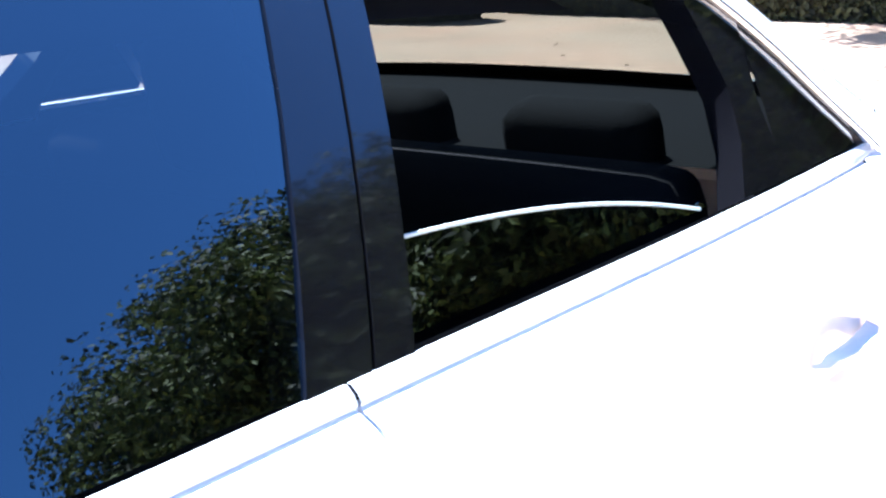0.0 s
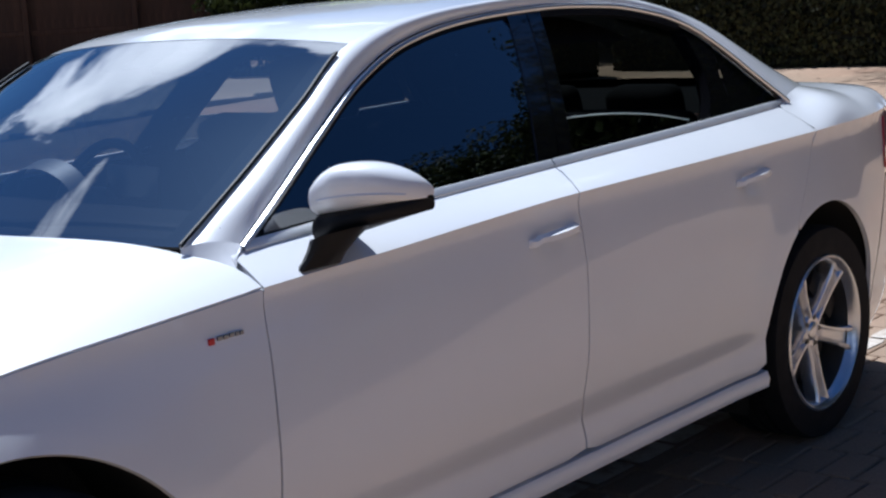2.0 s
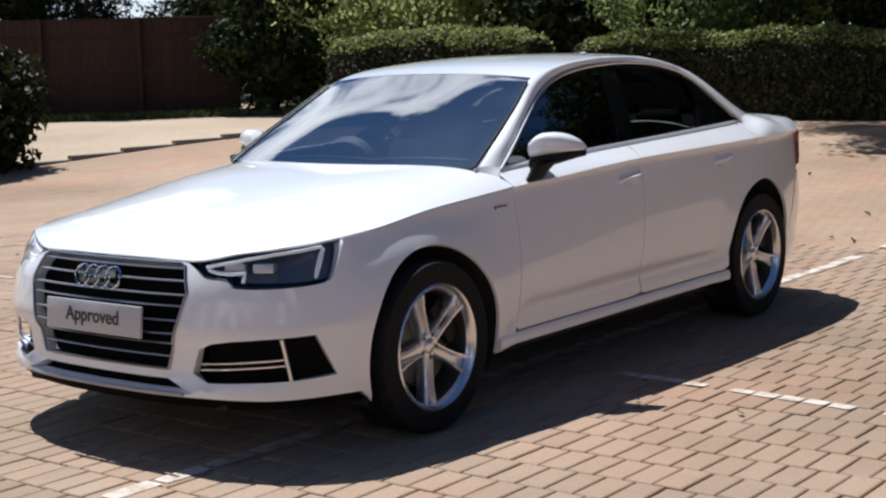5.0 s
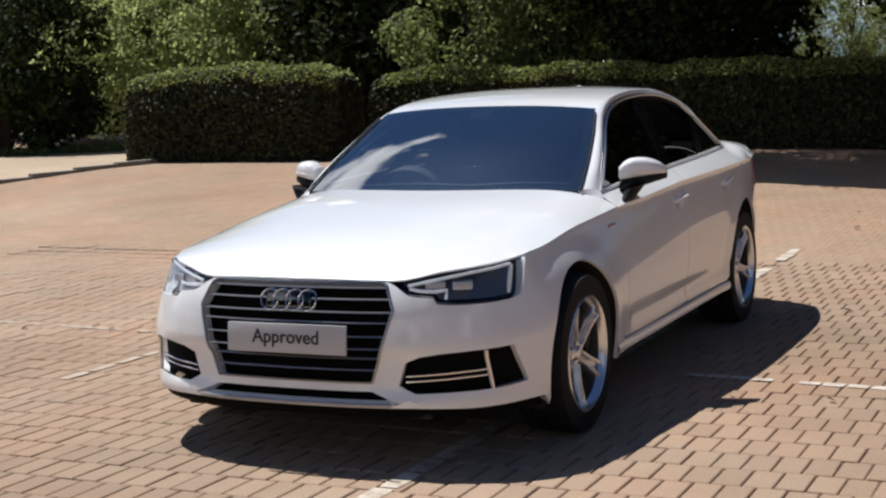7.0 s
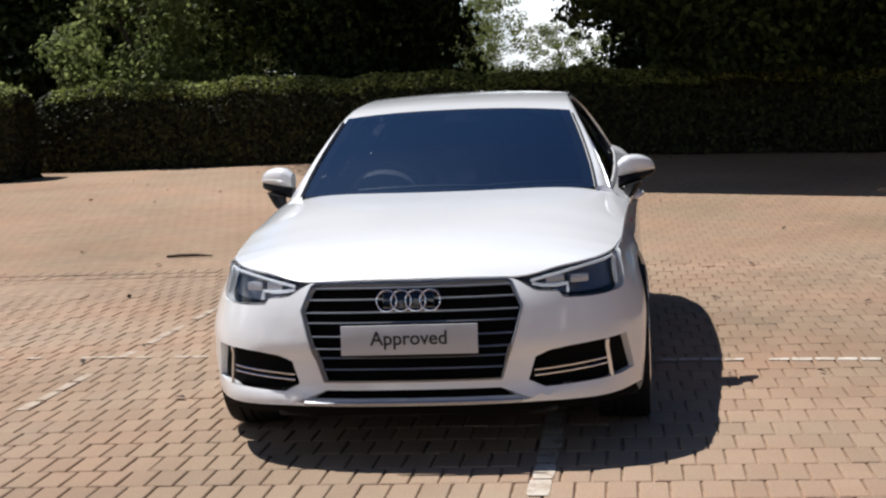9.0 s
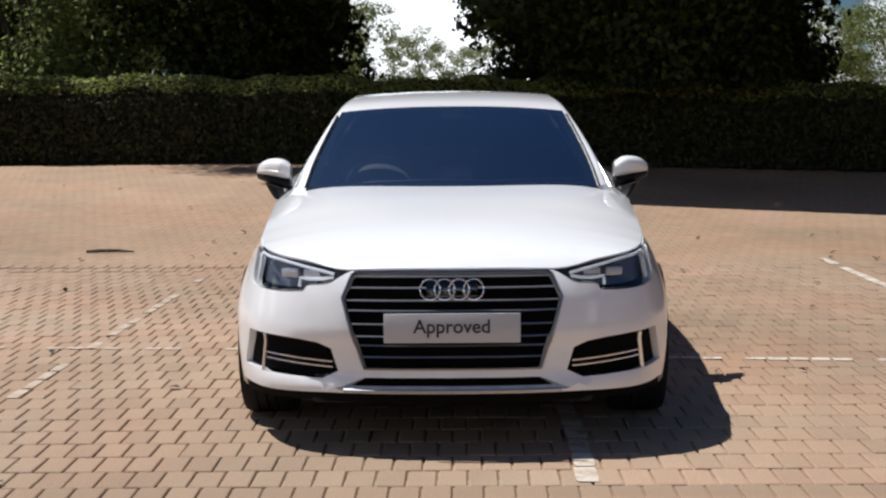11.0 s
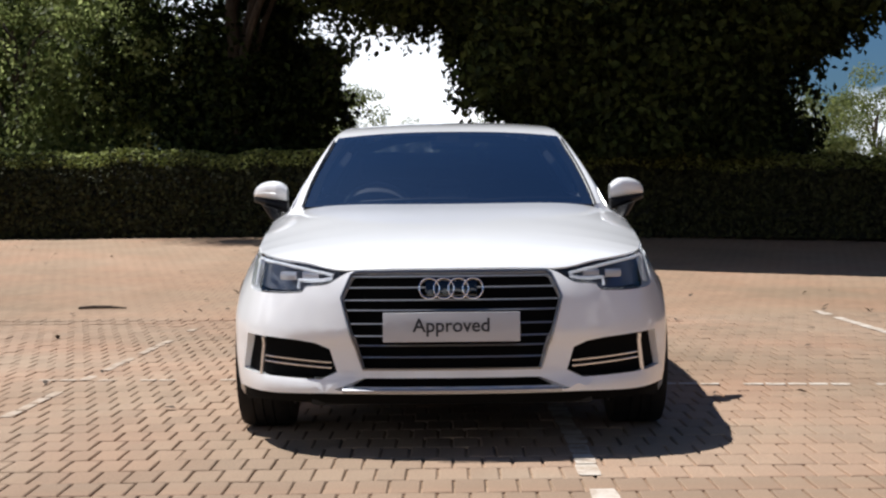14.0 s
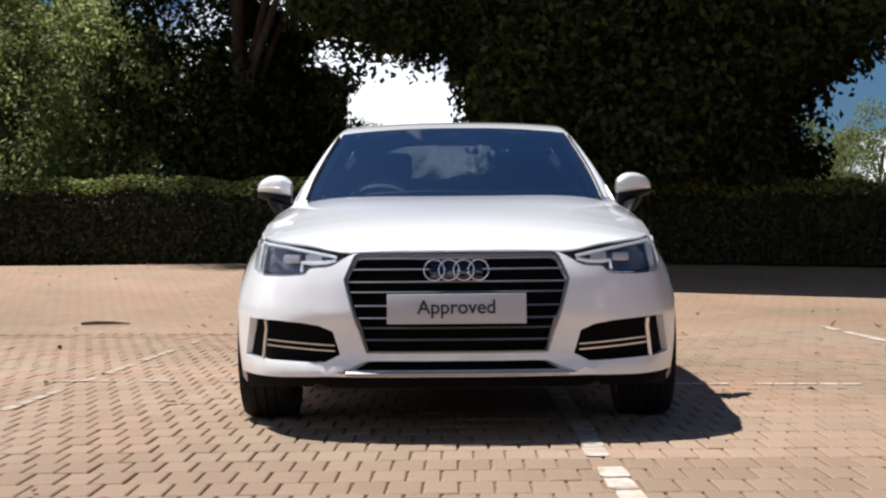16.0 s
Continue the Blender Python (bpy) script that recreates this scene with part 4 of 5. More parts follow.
def build_mirror(turn, door):
    """Door mirror: a rounded white cap over a black lower half, on a black foot."""
    def shell(z_low, z_high, shrink=0.0):
        rows = []
        for k in np.linspace(0, 1, 17):
            x = 0.798 + 0.180 * k
            end = math.sqrt(max(0.0, 1 - (max(0, k - 0.55) / 0.45) ** 2.4)) * math.sqrt(min(1.0, 0.5 + k / 0.3 * 0.5))
            yb = -0.600 + 0.06 * k
            depth = (0.138 - 0.04 * k) * (0.30 + 0.70 * end) - shrink
            zt, zb = z_high(k), z_low(k)
            r = []
            for a in np.linspace(0, 2 * math.pi, 33)[:-1]:
                c, q = math.cos(a), math.sin(a)
                cy, cz = math.copysign(abs(c) ** 0.75, c), math.copysign(abs(q) ** 0.8, q)
                r.append((x, yb - depth / 2 + depth / 2 * cy, (zt + zb) / 2 + (zt - zb) / 2 * cz))
            rows.append(r)
        return rows

    split = lambda k: 0.978 + 0.026 * k
    crown = lambda k: split(k) + 0.008 + 0.088 * max(0.0, 1 - (abs(k - 0.27) / (0.75 if k > 0.27 else 0.42)) ** 2.0) ** 0.6
    for name, rows, mat, label in (("mirror", shell(split, crown), PAINT, "white-capped door mirror"), ("mirror_base", shell(lambda k: 0.922 + 0.058 * k, lambda k: split(k) + 0.006, 0.004), BLACK_PLASTIC, "")):
        b = bmesh.new()
        vs = add_grid(b, rows, True)
        b.faces.new(vs[0]), b.faces.new(vs[-1])
        part(name, turn(b), mat, door, label)
    b = bmesh.new()
    outer = shell(split, crown)
    add_tube(b, [np.array(r[17]) * 0.72 + np.array(r[18]) * 0.28 + np.array((0.001, -0.001, 0)) for r in outer[2:16]], 0.0026, 6)
    part("indicator_strip", turn(b), GUIDE_WHITE, door)
    b = bmesh.new()
    rows = []
    for x, y, z, ry, rz in ((0.875, -0.705, 0.952, 0.072, 0.045), (0.866, -0.722, 0.93, 0.058, 0.04), (0.855, -0.734, 0.908, 0.052, 0.036), (0.838, -0.74, 0.884, 0.056, 0.036)):
        rows.append([(x + rz * math.sin(a), y + ry * math.cos(a), z + 0.3 * rz * math.sin(a)) for a in np.linspace(0, 2 * math.pi, 17)[:-1]])
    vs = add_grid(b, rows, True)
    b.faces.new(vs[0]), b.faces.new(vs[-1])
    part("mirror_foot", turn(b), BLACK_PLASTIC, door)
    b = bmesh.new()
    add_box(b, pose(0.905, -0.574, 1.005, 0, 0, 16), (0.12, 0.006, 0.06), 0.002)
    part("mirror_glass", turn(b), CHROME, door)


def build_cabin(car):
    """Seats, dash, wheel and linings, seen through the panes."""
    def box_part(name, items, mat, parent=car, label=""):
        b = bmesh.new()
        for m, size, bev in items:
            add_box(b, m, size, bev, 3)
        return part(name, b, mat, parent, label)

    box_part("cabin_floor", [(pose(0, 0.1, 0.30), (1.6, 2.5, 0.06), 0.02)], UNDER)
    for s in (1, -1):
        b = bmesh.new()
        add_grid(b, [[(s * (0.78 - 0.05 * (z > 0.9)), y, z if z < 0.9 else BELT(y) - 0.01) for z in (0.3, 0.6, 0.8, 0.95)] for y in np.linspace(-0.9, 1.3, 12)])
        part("door_lining", b, LEATHER, car)
    b = bmesh.new()
    add_grid(b, [[(x, y, 1.345 - 0.03 * abs(y - 0.35) ** 2 - 0.09 * abs(x / 0.5) ** 2.6) for x in np.linspace(-0.5, 0.5, 13)] for y in np.linspace(-0.22, 0.92, 10)])
    part("headliner", b, HEADLINER, car)
    b = bmesh.new()
    rows = [[(x, y + 0.06 * (x / 0.7) ** 2, z) for x in np.linspace(-0.71, 0.71, 15)] for y, z in ((-1.0, 0.93), (-0.85, 0.945), (-0.62, 0.955), (-0.48, 0.93), (-0.42, 0.86), (-0.42, 0.6), (-0.5, 0.35))]
    add_grid(b, rows)
    part("dashboard", b, LEATHER, car)
    box_part("display_screen", [(pose(0, -0.52, 0.99, -8), (0.2, 0.012, 0.1), 0.005)], BLACK_GLOSS)
    b = bmesh.new()
    add_grid(b, [[(-0.37 + 0.17 * math.cos(a), -0.55 - 0.12 * (1 - math.cos(a * 2)) * 0 + 0.0 + 0.06 * math.sin(q), 0.925 + (0.10 + 0.02 * math.sin(q)) * math.sin(a)) for q in np.linspace(0, math.pi, 5)] for a in np.linspace(0, math.pi, 15)])
    part("instrument_hood", b, GREY_HIDE, car)
    b = bmesh.new()
    m = pose(-0.37, -0.36, 0.90, 66, 0, 0)
    rows = []
    for a in np.linspace(0, 2 * math.pi, 41)[:-1]:
        rows.append([m @ Vector(((0.178 + 0.015 * math.cos(q)) * math.cos(a), (0.178 + 0.015 * math.cos(q)) * math.sin(a), 0.015 * math.sin(q))) for q in np.linspace(0, 2 * math.pi, 9)[:-1]])
    add_grid(b, rows + [rows[0]], True)
    wheel = part("steering_wheel", b, GREY_HIDE, car)
    b = bmesh.new()
    add_box(b, m, (0.14, 0.11, 0.05), 0.03, 3)
    part("steering_boss", b, GREY_HIDE, wheel)
    for dx, dy, sx, sy in ((0.105, 0, 0.09, 0.03), (-0.105, 0, 0.09, 0.03), (0, -0.11, 0.04, 0.09)):
        b = bmesh.new()
        add_box(b, m @ pose(dx, dy, 0), (sx, sy, 0.015), 0.006)
        part("steering_spoke", b, GREY_TRIM, wheel)

    def seat(x, y, w, name):
        base = box_part(name, [(pose(x, y - 0.02, 0.52, -6), (w, 0.52, 0.17), 0.06)], CLOTH)
        b = bmesh.new()
        add_box(b, pose(x, y + 0.30, 0.80, 18), (w * 0.94, 0.13, 0.60), 0.055, 3)
        part("backrest", b, CLOTH, base)
        for sx in (-1, 1):
            b = bmesh.new()
            add_box(b, pose(x + sx * w * 0.42, y + 0.26, 0.80, 18), (0.09, 0.15, 0.46), 0.04, 3)
            part("bolster", b, CLOTH, base)
        b = bmesh.new()
        add_box(b, pose(x, y + 0.43, 1.165, 14), (0.27, 0.10, 0.17), 0.045, 3)
        part("headrest", b, CLOTH, base)
    for x in (-0.37, 0.37):
        seat(x, 0.02, 0.52, "front_seat")
    bench = box_part("rear_seat", [(pose(0, 0.78, 0.53, -6), (1.3, 0.48, 0.18), 0.06)], CLOTH)
    b = bmesh.new()
    add_box(b, pose(0, 1.10, 0.77, 22), (1.28, 0.14, 0.54), 0.06, 3)
    part("backrest", b, CLOTH, bench)
    for x, w in ((-0.37, 0.25), (0.0, 0.22), (0.37, 0.25)):
        b = bmesh.new()
        add_box(b, pose(x, 1.185, 1.01, 16), (w, 0.11, 0.17), 0.045, 3)
        part("headrest", b, CLOTH, bench)
    b = bmesh.new()
    add_grid(b, [[(x * (0.72 - 0.24 * (y - 1.16)), y, 1.012 + 0.06 * (y - 1.2)) for x in np.linspace(-1, 1, 5)] for y in np.linspace(1.16, 1.85, 6)])
    part("parcel_shelf", b, CLOTH, car)
    box_part("rear_view_mirror", [(pose(0.02, -0.36, 1.27, 10), (0.22, 0.03, 0.065), 0.014)], BLACK_GLOSS)


def build_wheels(car):
    """Five-spoke alloy wheels on low tyres."""
    R, RIM = 0.326, 0.236
    first = thing("wheel", "", "")
    first["label"] = "silver five-spoke alloy wheel"
    first.parent = car
    tread = [(RIM - 0.004, -0.10), (RIM + 0.03, -0.106), (R - 0.03, -0.108), (R - 0.008, -0.108), (R, -0.09), (R, -0.045), (R - 0.006, -0.043), (R - 0.006, -0.037), (R, -0.035),
             (R, -0.004), (R - 0.006, -0.002), (R - 0.006, 0.004), (R, 0.006), (R, 0.037), (R - 0.006, 0.039), (R - 0.006, 0.045), (R, 0.047), (R, 0.09), (R - 0.008, 0.108), (R - 0.03, 0.108), (RIM + 0.03, 0.109), (RIM + 0.006, 0.107), (RIM - 0.004, 0.10)]
    turn = pose(0, 0, 0, 0, 90, 0)
    b = bmesh.new()
    add_lathe(b, tread, turn, 72)
    part("tyre", b, RUBBER, first)
    b = bmesh.new()
    add_lathe(b, [(RIM + 0.004, 0.098), (RIM + 0.004, 0.11), (RIM - 0.002, 0.114), (RIM - 0.012, 0.108), (RIM - 0.02, 0.09), (RIM - 0.024, 0.082)], turn, 72)
    rim = part("rim", b, ALLOY, first)
    b = bmesh.new()
    add_lathe(b, [(RIM - 0.023, 0.083), (RIM - 0.03, 0.05), (RIM - 0.032, -0.09), (RIM, -0.11)], turn, 72)
    part("barrel", b, BARREL, rim, "dark grey inside of the rim")
    for k in range(5):
        b = bmesh.new()
        m = pose(0, 0, 0, 72 * k + 90, 0, 0)
        # a broad arm with two raised edges and a hollow between them
        rows = []
        for r, w, x, dip in ((0.03, 0.030, 0.066, 0.003), (0.06, 0.028, 0.070, 0.014), (0.10, 0.0265, 0.077, 0.022), (0.15, 0.029, 0.085, 0.026), (0.19, 0.034, 0.093, 0.026), (0.218, 0.040, 0.098, 0.018), (RIM - 0.008, 0.048, 0.100, 0.002)):
            prof = ((-w, -0.045), (-w, -0.006), (-w * 0.84, 0), (-w * 0.62, -0.001), (-w * 0.42, -dip), (w * 0.42, -dip), (w * 0.62, -0.001), (w * 0.84, 0), (w, -0.006), (w, -0.045))
            rows.append([m @ Vector((x + d, a, r)) for a, d in prof])
        add_grid(b, rows)
        part("spoke", b, ALLOY, first)
    b = bmesh.new()
    add_lathe(b, [(0.0, 0.074), (0.024, 0.073), (0.030, 0.069), (0.031, 0.066), (0.046, 0.066), (0.056, 0.058), (0.058, 0.0)], turn, 32)
    part("hub", b, ALLOY, first)
    for k in range(5):
        a = radians(72 * k + 54)
        b = bmesh.new()
        add_lathe(b, [(0.0, 0.0), (0.0085, 0.0), (0.0085, 0.018), (0.0, 0.02)], pose(0.05, 0.043 * math.cos(a), 0.043 * math.sin(a)) @ turn, 8)
        part("wheel_bolt", b, STEEL, first)
    b = bmesh.new()
    add_lathe(b, [(0.06, 0.03), (0.157, 0.03), (0.159, 0.028), (0.159, 0.008), (0.157, 0.006), (0.06, 0.006)], turn, 48)
    part("brake_disc", b, STEEL, first)
    b = bmesh.new()
    add_box(b, pose(0.03, 0.12, 0.06, 30), (0.06, 0.08, 0.2), 0.02)
    part("brake_caliper", b, BLACK_PLASTIC, first)
    first.matrix_basis = pose(0.798, FRONT_AXLE - 0.008, HUB_Z, 8)
    copy_thing(first, pose(0.778, REAR_AXLE, HUB_Z, 19))
    copy_thing(first, pose(-0.796, FRONT_AXLE, HUB_Z, 33, 0, 180))
    copy_thing(first, pose(-0.778, REAR_AXLE, HUB_Z, 5, 0, 180))
    for axle in (FRONT_AXLE, REAR_AXLE):
        for s in (1, -1):
            b = bmesh.new()
            rows = []
            for a in np.linspace(math.radians(-25), math.radians(205), 30):
                y, z = axle + (ARCH_R + (0.034 if axle > 0 else 0.006)) * math.cos(a), HUB_Z + (ARCH_R + (0.034 if axle > 0 else 0.006)) * math.sin(a)
                rows.append([(s * (side(y, max(z, 0.2))[0] - 0.012), y, z), (s * 0.60, y, z), (s * 0.55, axle, HUB_Z)])
            add_grid(b, rows)
            part("wheel_housing", b, UNDER, car)
    b = bmesh.new()
    add_box(b, pose(0, -0.07, 0.235), (1.56, 2.1, 0.10), 0.02)
    add_box(b, pose(0, -1.75, 0.24), (1.1, 1.0, 0.10), 0.02)
    add_box(b, pose(0, 1.7, 0.27), (1.1, 1.15, 0.12), 0.02)
    part("underbody", b, UNDER, car)


build_car()


# ---- plants ----
def leaf_mesh(name, centres, normals, sizes, rng, fold=0.25, aspect=1.7):
    """Many small leaves, each a folded pair of quads, in one mesh."""
    n = len(centres)
    a = rng.normal(size=(n, 3))
    nrm = normals / np.linalg.norm(normals, axis=1)[:, None]
    along = a - (a * nrm).sum(1)[:, None] * nrm
    along /= np.linalg.norm(along, axis=1)[:, None]
    across = np.cross(nrm, along)
    s = sizes[:, None]
    tip, tail = centres + along * s * aspect / 2, centres - along * s * aspect / 2
    lift = nrm * s * fold
    left, right = centres + across * s / 2 + lift, centres - across * s / 2 + lift
    v = np.stack([tail, left, tip, right], 1).reshape(-1, 3)
    idx = np.arange(n)[:, None] * 4
    f = np.concatenate([idx + np.array([[0, 1, 2]]), idx + np.array([[0, 2, 3]])], 1).reshape(-1, 3)
    me = bpy.data.meshes.new(name)
    me.vertices.add(len(v))
    me.vertices.foreach_set("co", v.astype(np.float32).ravel())
    me.loops.add(f.size)
    me.loops.foreach_set("vertex_index", f.astype(np.int32).ravel())
    me.polygons.add(len(f))
    me.polygons.foreach_set("loop_start", np.arange(0, f.size, 3, dtype=np.int32))
    me.update(calc_edges=True)
    return me


def crown_points(rng, n_clump, per, shape, clump=0.75):
    """Centres and normals of leaves in lumpy clumps near the surface of a crown. shape(direction) gives the crown's reach."""
    d = rng.normal(size=(n_clump, 3))
    d /= np.linalg.norm(d, axis=1)[:, None]
    r = rng.uniform(0.35, 1.0, n_clump) ** 0.5
    c = d * r[:, None] * np.array([shape(q) for q in d])
    size = clump * rng.uniform(0.6, 1.35, n_clump)
    off = rng.normal(size=(n_clump, per, 3))
    off /= np.linalg.norm(off, axis=2)[:, :, None]
    off *= (rng.uniform(0.2, 1.0, (n_clump, per)) ** 0.45)[:, :, None]
    off *= np.array([1.15, 1.15, 0.75])
    p = c[:, None, :] + off * size[:, None, None]
    nrm = off + 0.5 * rng.normal(size=off.shape) + np.array([0, 0, 0.35])
    return p.reshape(-1, 3), nrm.reshape(-1, 3), c


def build_tree(name, label, seed, height, reach, low, leaf, mat, n_clump=170, per=110, clump=0.8, flare=0.0, lean=(0, 0), free=None):
    """A tree: tapered trunk with limbs, and a crown of clumps of leaves from low up to height."""
    rng = np.random.default_rng(seed)
    tree = thing(name, label, "tree")
    mid = (height + low) / 2
    half = (height - low) / 2
    ph = rng.uniform(0, 6.28, 6)

    def shape(q):
        a = math.atan2(q[1], q[0])
        lump = 1 + 0.16 * math.sin(3 * a + ph[0]) + 0.12 * math.sin(5 * a + ph[1] + 3 * q[2]) + 0.12 * math.sin(4 * q[2] + ph[2])
        wide = reach * lump * (1 - flare * (1 - min(1.0, max(0.0, (q[2] + 0.85) / 0.6))))
        return np.array((wide, wide, half * (1 + 0.08 * math.sin(2 * a + ph[3]))))

    p, nrm, c = crown_points(rng, n_clump, per, shape, clump)
    p, c = p + np.array((*lean, mid)), c + np.array((*lean, 0))
    keep = p[:, 2] > low + 0.02
    if free:
        keep &= ~free(p[:, 0], p[:, 1], p[:, 2] + rng.normal(0, 0.12, len(p)))
    p, nrm = p[keep], nrm[keep]
    me = leaf_mesh("crown", p, nrm, leaf * rng.uniform(0.6, 1.3, len(p)), rng)
    me.materials.append(mat)
    crown = new("crown", me)
    crown.parent = tree
    crown["kind"] = "stuff"
    bm = bmesh.new()
    top = mid + 0.3 * half
    r0 = 0.021 * height
    pts = [(0.05 * math.sin(k * 2 + seed), 0.05 * math.cos(k * 3 + seed), top * k / 7) for k in range(8)]
    add_tube(bm, pts, [r0 * (1.35 if k == 0 else 1) * (1 - 0.11 * k) for k in range(8)], 10)
    part("trunk", bm, BARK, tree)
    for k in range(9):
        bm = bmesh.new()
        q = c[rng.integers(len(c))] * 0.6 + np.array((0, 0, mid))
        s = np.array(pts[2 + k % 5])
        if q[2] < s[2]:
            q[2] = s[2] + 0.4
        ctrl = [s + (q - s) * a + np.array((0, 0, 0.5 * math.sin(math.pi * a))) for a in np.linspace(0, 1, 6)]
        if free and any(free(*p) for p in ctrl[1:]):
            bm.free()
            continue
        add_tube(bm, ctrl, [r0 * 0.4 * (1 - 0.14 * i) for i in range(6)], 7)
        part("limb", bm, BARK, tree)
    return tree


def build_hedge(points, wide, high, seed, label, fall=0.0):
    """A clipped hedge along a line: a solid body, near-black for the shade inside, under a coat of small leaves, with
    rounded shoulders.
    """
    rng = np.random.default_rng(seed)
    hedge = thing("hedge", label, "hedge", group="clipped hedges")
    path = track([(x, y) for x, y in points], 40)
    length = sum(np.linalg.norm(b - a) for a, b in zip(path, path[1:]))

    def section(a, swell=0.0):
        # a from 0 to 1 round the section, base to base
        ang = math.pi * (1 - a)
        c, q = math.cos(ang), math.sin(ang)
        return math.copysign(abs(c) ** 0.56, c) * (wide / 2 + swell), abs(q) ** 0.56 * (high + swell)

    def at(k, a, swell=0.0):
        i = min(int(k * 39), 38)
        f = k * 39 - i
        p = path[i] + (path[i + 1] - path[i]) * f
        t = path[i + 1] - path[i]
        t = t / np.linalg.norm(t)
        o, z = section(a, swell)
        endk = min(k, 1 - k) * length / 0.9
        z *= 1 - fall * smooth01(k * 1.6)
        pinch = math.sqrt(max(0.0, 1 - (1 - min(1, endk)) ** 2)) * 0.5 + 0.5
        wob = 0.03 * math.sin(k * length * 2.6 + seed) + 0.025 * math.sin(k * length * 6 + 3 * a)
        return np.array((p[0] - t[1] * o * pinch, p[1] + t[0] * o * pinch, max(0, z * (0.64 + 0.36 * pinch) + (wob if z > 0.3 else 0)) + rise(*p)))

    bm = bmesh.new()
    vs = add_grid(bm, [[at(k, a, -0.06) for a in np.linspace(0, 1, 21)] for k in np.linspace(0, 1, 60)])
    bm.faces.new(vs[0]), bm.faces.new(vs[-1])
    part("hedge_body", bm, HEDGE_SHADE_CORE, hedge)
    n = int(length * (wide + 2 * high) * 1400)
    ks, aa = rng.uniform(0, 1, n), rng.uniform(0.0, 1.0, n)
    low = rng.uniform(0, 1, n) < 0.4
    flank = np.arcsin(rng.uniform(0.0, 0.85, n) ** (1 / 0.56)) / math.pi
    aa = np.where(low, np.where(rng.uniform(0, 1, n) < 0.5, flank, 1 - flank), aa)
    ends = rng.uniform(0, 1, n) < 0.5 / length
    pts, nrm = np.zeros((n, 3)), np.zeros((n, 3))
    for i in range(n):
        k = (0.0 if i % 2 else 1.0) if ends[i] else ks[i]
        sw = rng.normal(0, 0.025)
        if ends[i]:
            o = rng.uniform(0, 1)
            base = at(k, aa[i], sw)
            pts[i] = base * o + (np.array((*path[0 if k == 0 else -1], base[2]))) * (1 - o)
            nrm[i] = (path[0] - path[1] if k == 0 else path[-1] - path[-2]).tolist() + [0.2]
        else:
            pts[i] = at(k, aa[i], sw)
            a2 = at(k, min(1, aa[i] + 0.02)) - at(k, max(0, aa[i] - 0.02))
            t = path[1] - path[0]
            nrm[i] = np.cross(a2, np.array((t[0], t[1], 0)))
            if nrm[i] @ (pts[i] - np.array((*path[min(39, int(k * 39))], 0.42 + high * 0.4))) < 0:
                nrm[i] = -nrm[i]
    nrm /= np.linalg.norm(nrm, axis=1)[:, None] + 1e-9
    nrm += np.where(pts[:, 2:] > 0.42 + high * 0.9, 0.35, 0.7) * rng.normal(size=nrm.shape)
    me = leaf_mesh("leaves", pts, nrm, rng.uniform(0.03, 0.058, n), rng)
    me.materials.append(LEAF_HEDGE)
    ob = new("leaves", me)
    ob.parent = hedge
    ob["kind"] = "stuff"
    # sunlight on the top, painted as a layer of paler leaves
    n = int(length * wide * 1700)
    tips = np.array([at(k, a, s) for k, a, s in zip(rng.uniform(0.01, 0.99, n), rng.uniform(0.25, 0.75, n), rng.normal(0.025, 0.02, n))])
    me = leaf_mesh("sunlit_top_leaves", tips, np.array((0, 0, 1.0)) + 0.5 * rng.normal(size=(n, 3)), rng.uniform(0.025, 0.05, n), rng)
    me.materials.append(LEAF_HEDGE_SUNLIT)
    ob = tagged(new("sunlit_top_leaves", me), "paler top leaves painted as sunlit", kind="stuff")
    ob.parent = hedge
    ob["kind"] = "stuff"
    return hedge


def build_shrub(label, at_xy, seed, reach, high, mat, flowers=0.0):
    rng = np.random.default_rng(seed)
    shrub = thing("shrub", label, "shrub", (*at_xy, rise(*at_xy)))
    p, nrm, c = crown_points(rng, 70, 120, lambda q: np.array((reach, reach, high * 0.52)), 0.38)
    p[:, 2] = np.abs(p[:, 2] + high * 0.5) + 0.02
    me = leaf_mesh("leaves", p, nrm, rng.uniform(0.05, 0.11, len(p)), rng)
    me.materials.append(mat)
    ob = new("leaves", me)
    ob.parent = shrub
    ob["kind"] = "stuff"
    if flowers:
        pick = rng.choice(len(p), int(len(p) * flowers), replace=False)
        out = p[pick] + nrm[pick] / np.linalg.norm(nrm[pick], axis=1)[:, None] * 0.06
        me = leaf_mesh("blossom", out, nrm[pick], rng.uniform(0.05, 0.09, len(pick)), rng, aspect=1.0)
        me.materials.append(BLOSSOM)
        ob = new("blossom", me)
        ob.parent = shrub
        ob["kind"] = "stuff"
    for k in range(6):
        bm = bmesh.new()
        q = c[rng.integers(len(c))]
        add_tube(bm, [(0.1 * math.cos(k), 0.1 * math.sin(k), 0), (q[0] * 0.4, q[1] * 0.4, high * 0.35), (q[0] * 0.8, q[1] * 0.8, high * 0.65)], [0.035, 0.025, 0.012], 6)
        part("stem", bm, BARK, shrub)
    return shrub


# ---- ground: level round the car, rising a little towards the hedges ----
def rise(x, y):
    return 0.43 * smooth01((0.98 * y - 0.2 * x - 3.5) / 9.5)


lines = [-900, -300, -120, *range(-60, 62, 2), 120, 300, 900]
bm = bmesh.new()
add_grid(bm, [[(x, y, rise(x, y) - 0.009) for x in lines] for y in lines])
ground = tagged(part("ground", bm, FAR_PAVING, None), "buff concrete block paving of a sunny car park", "paving", kind="structure")

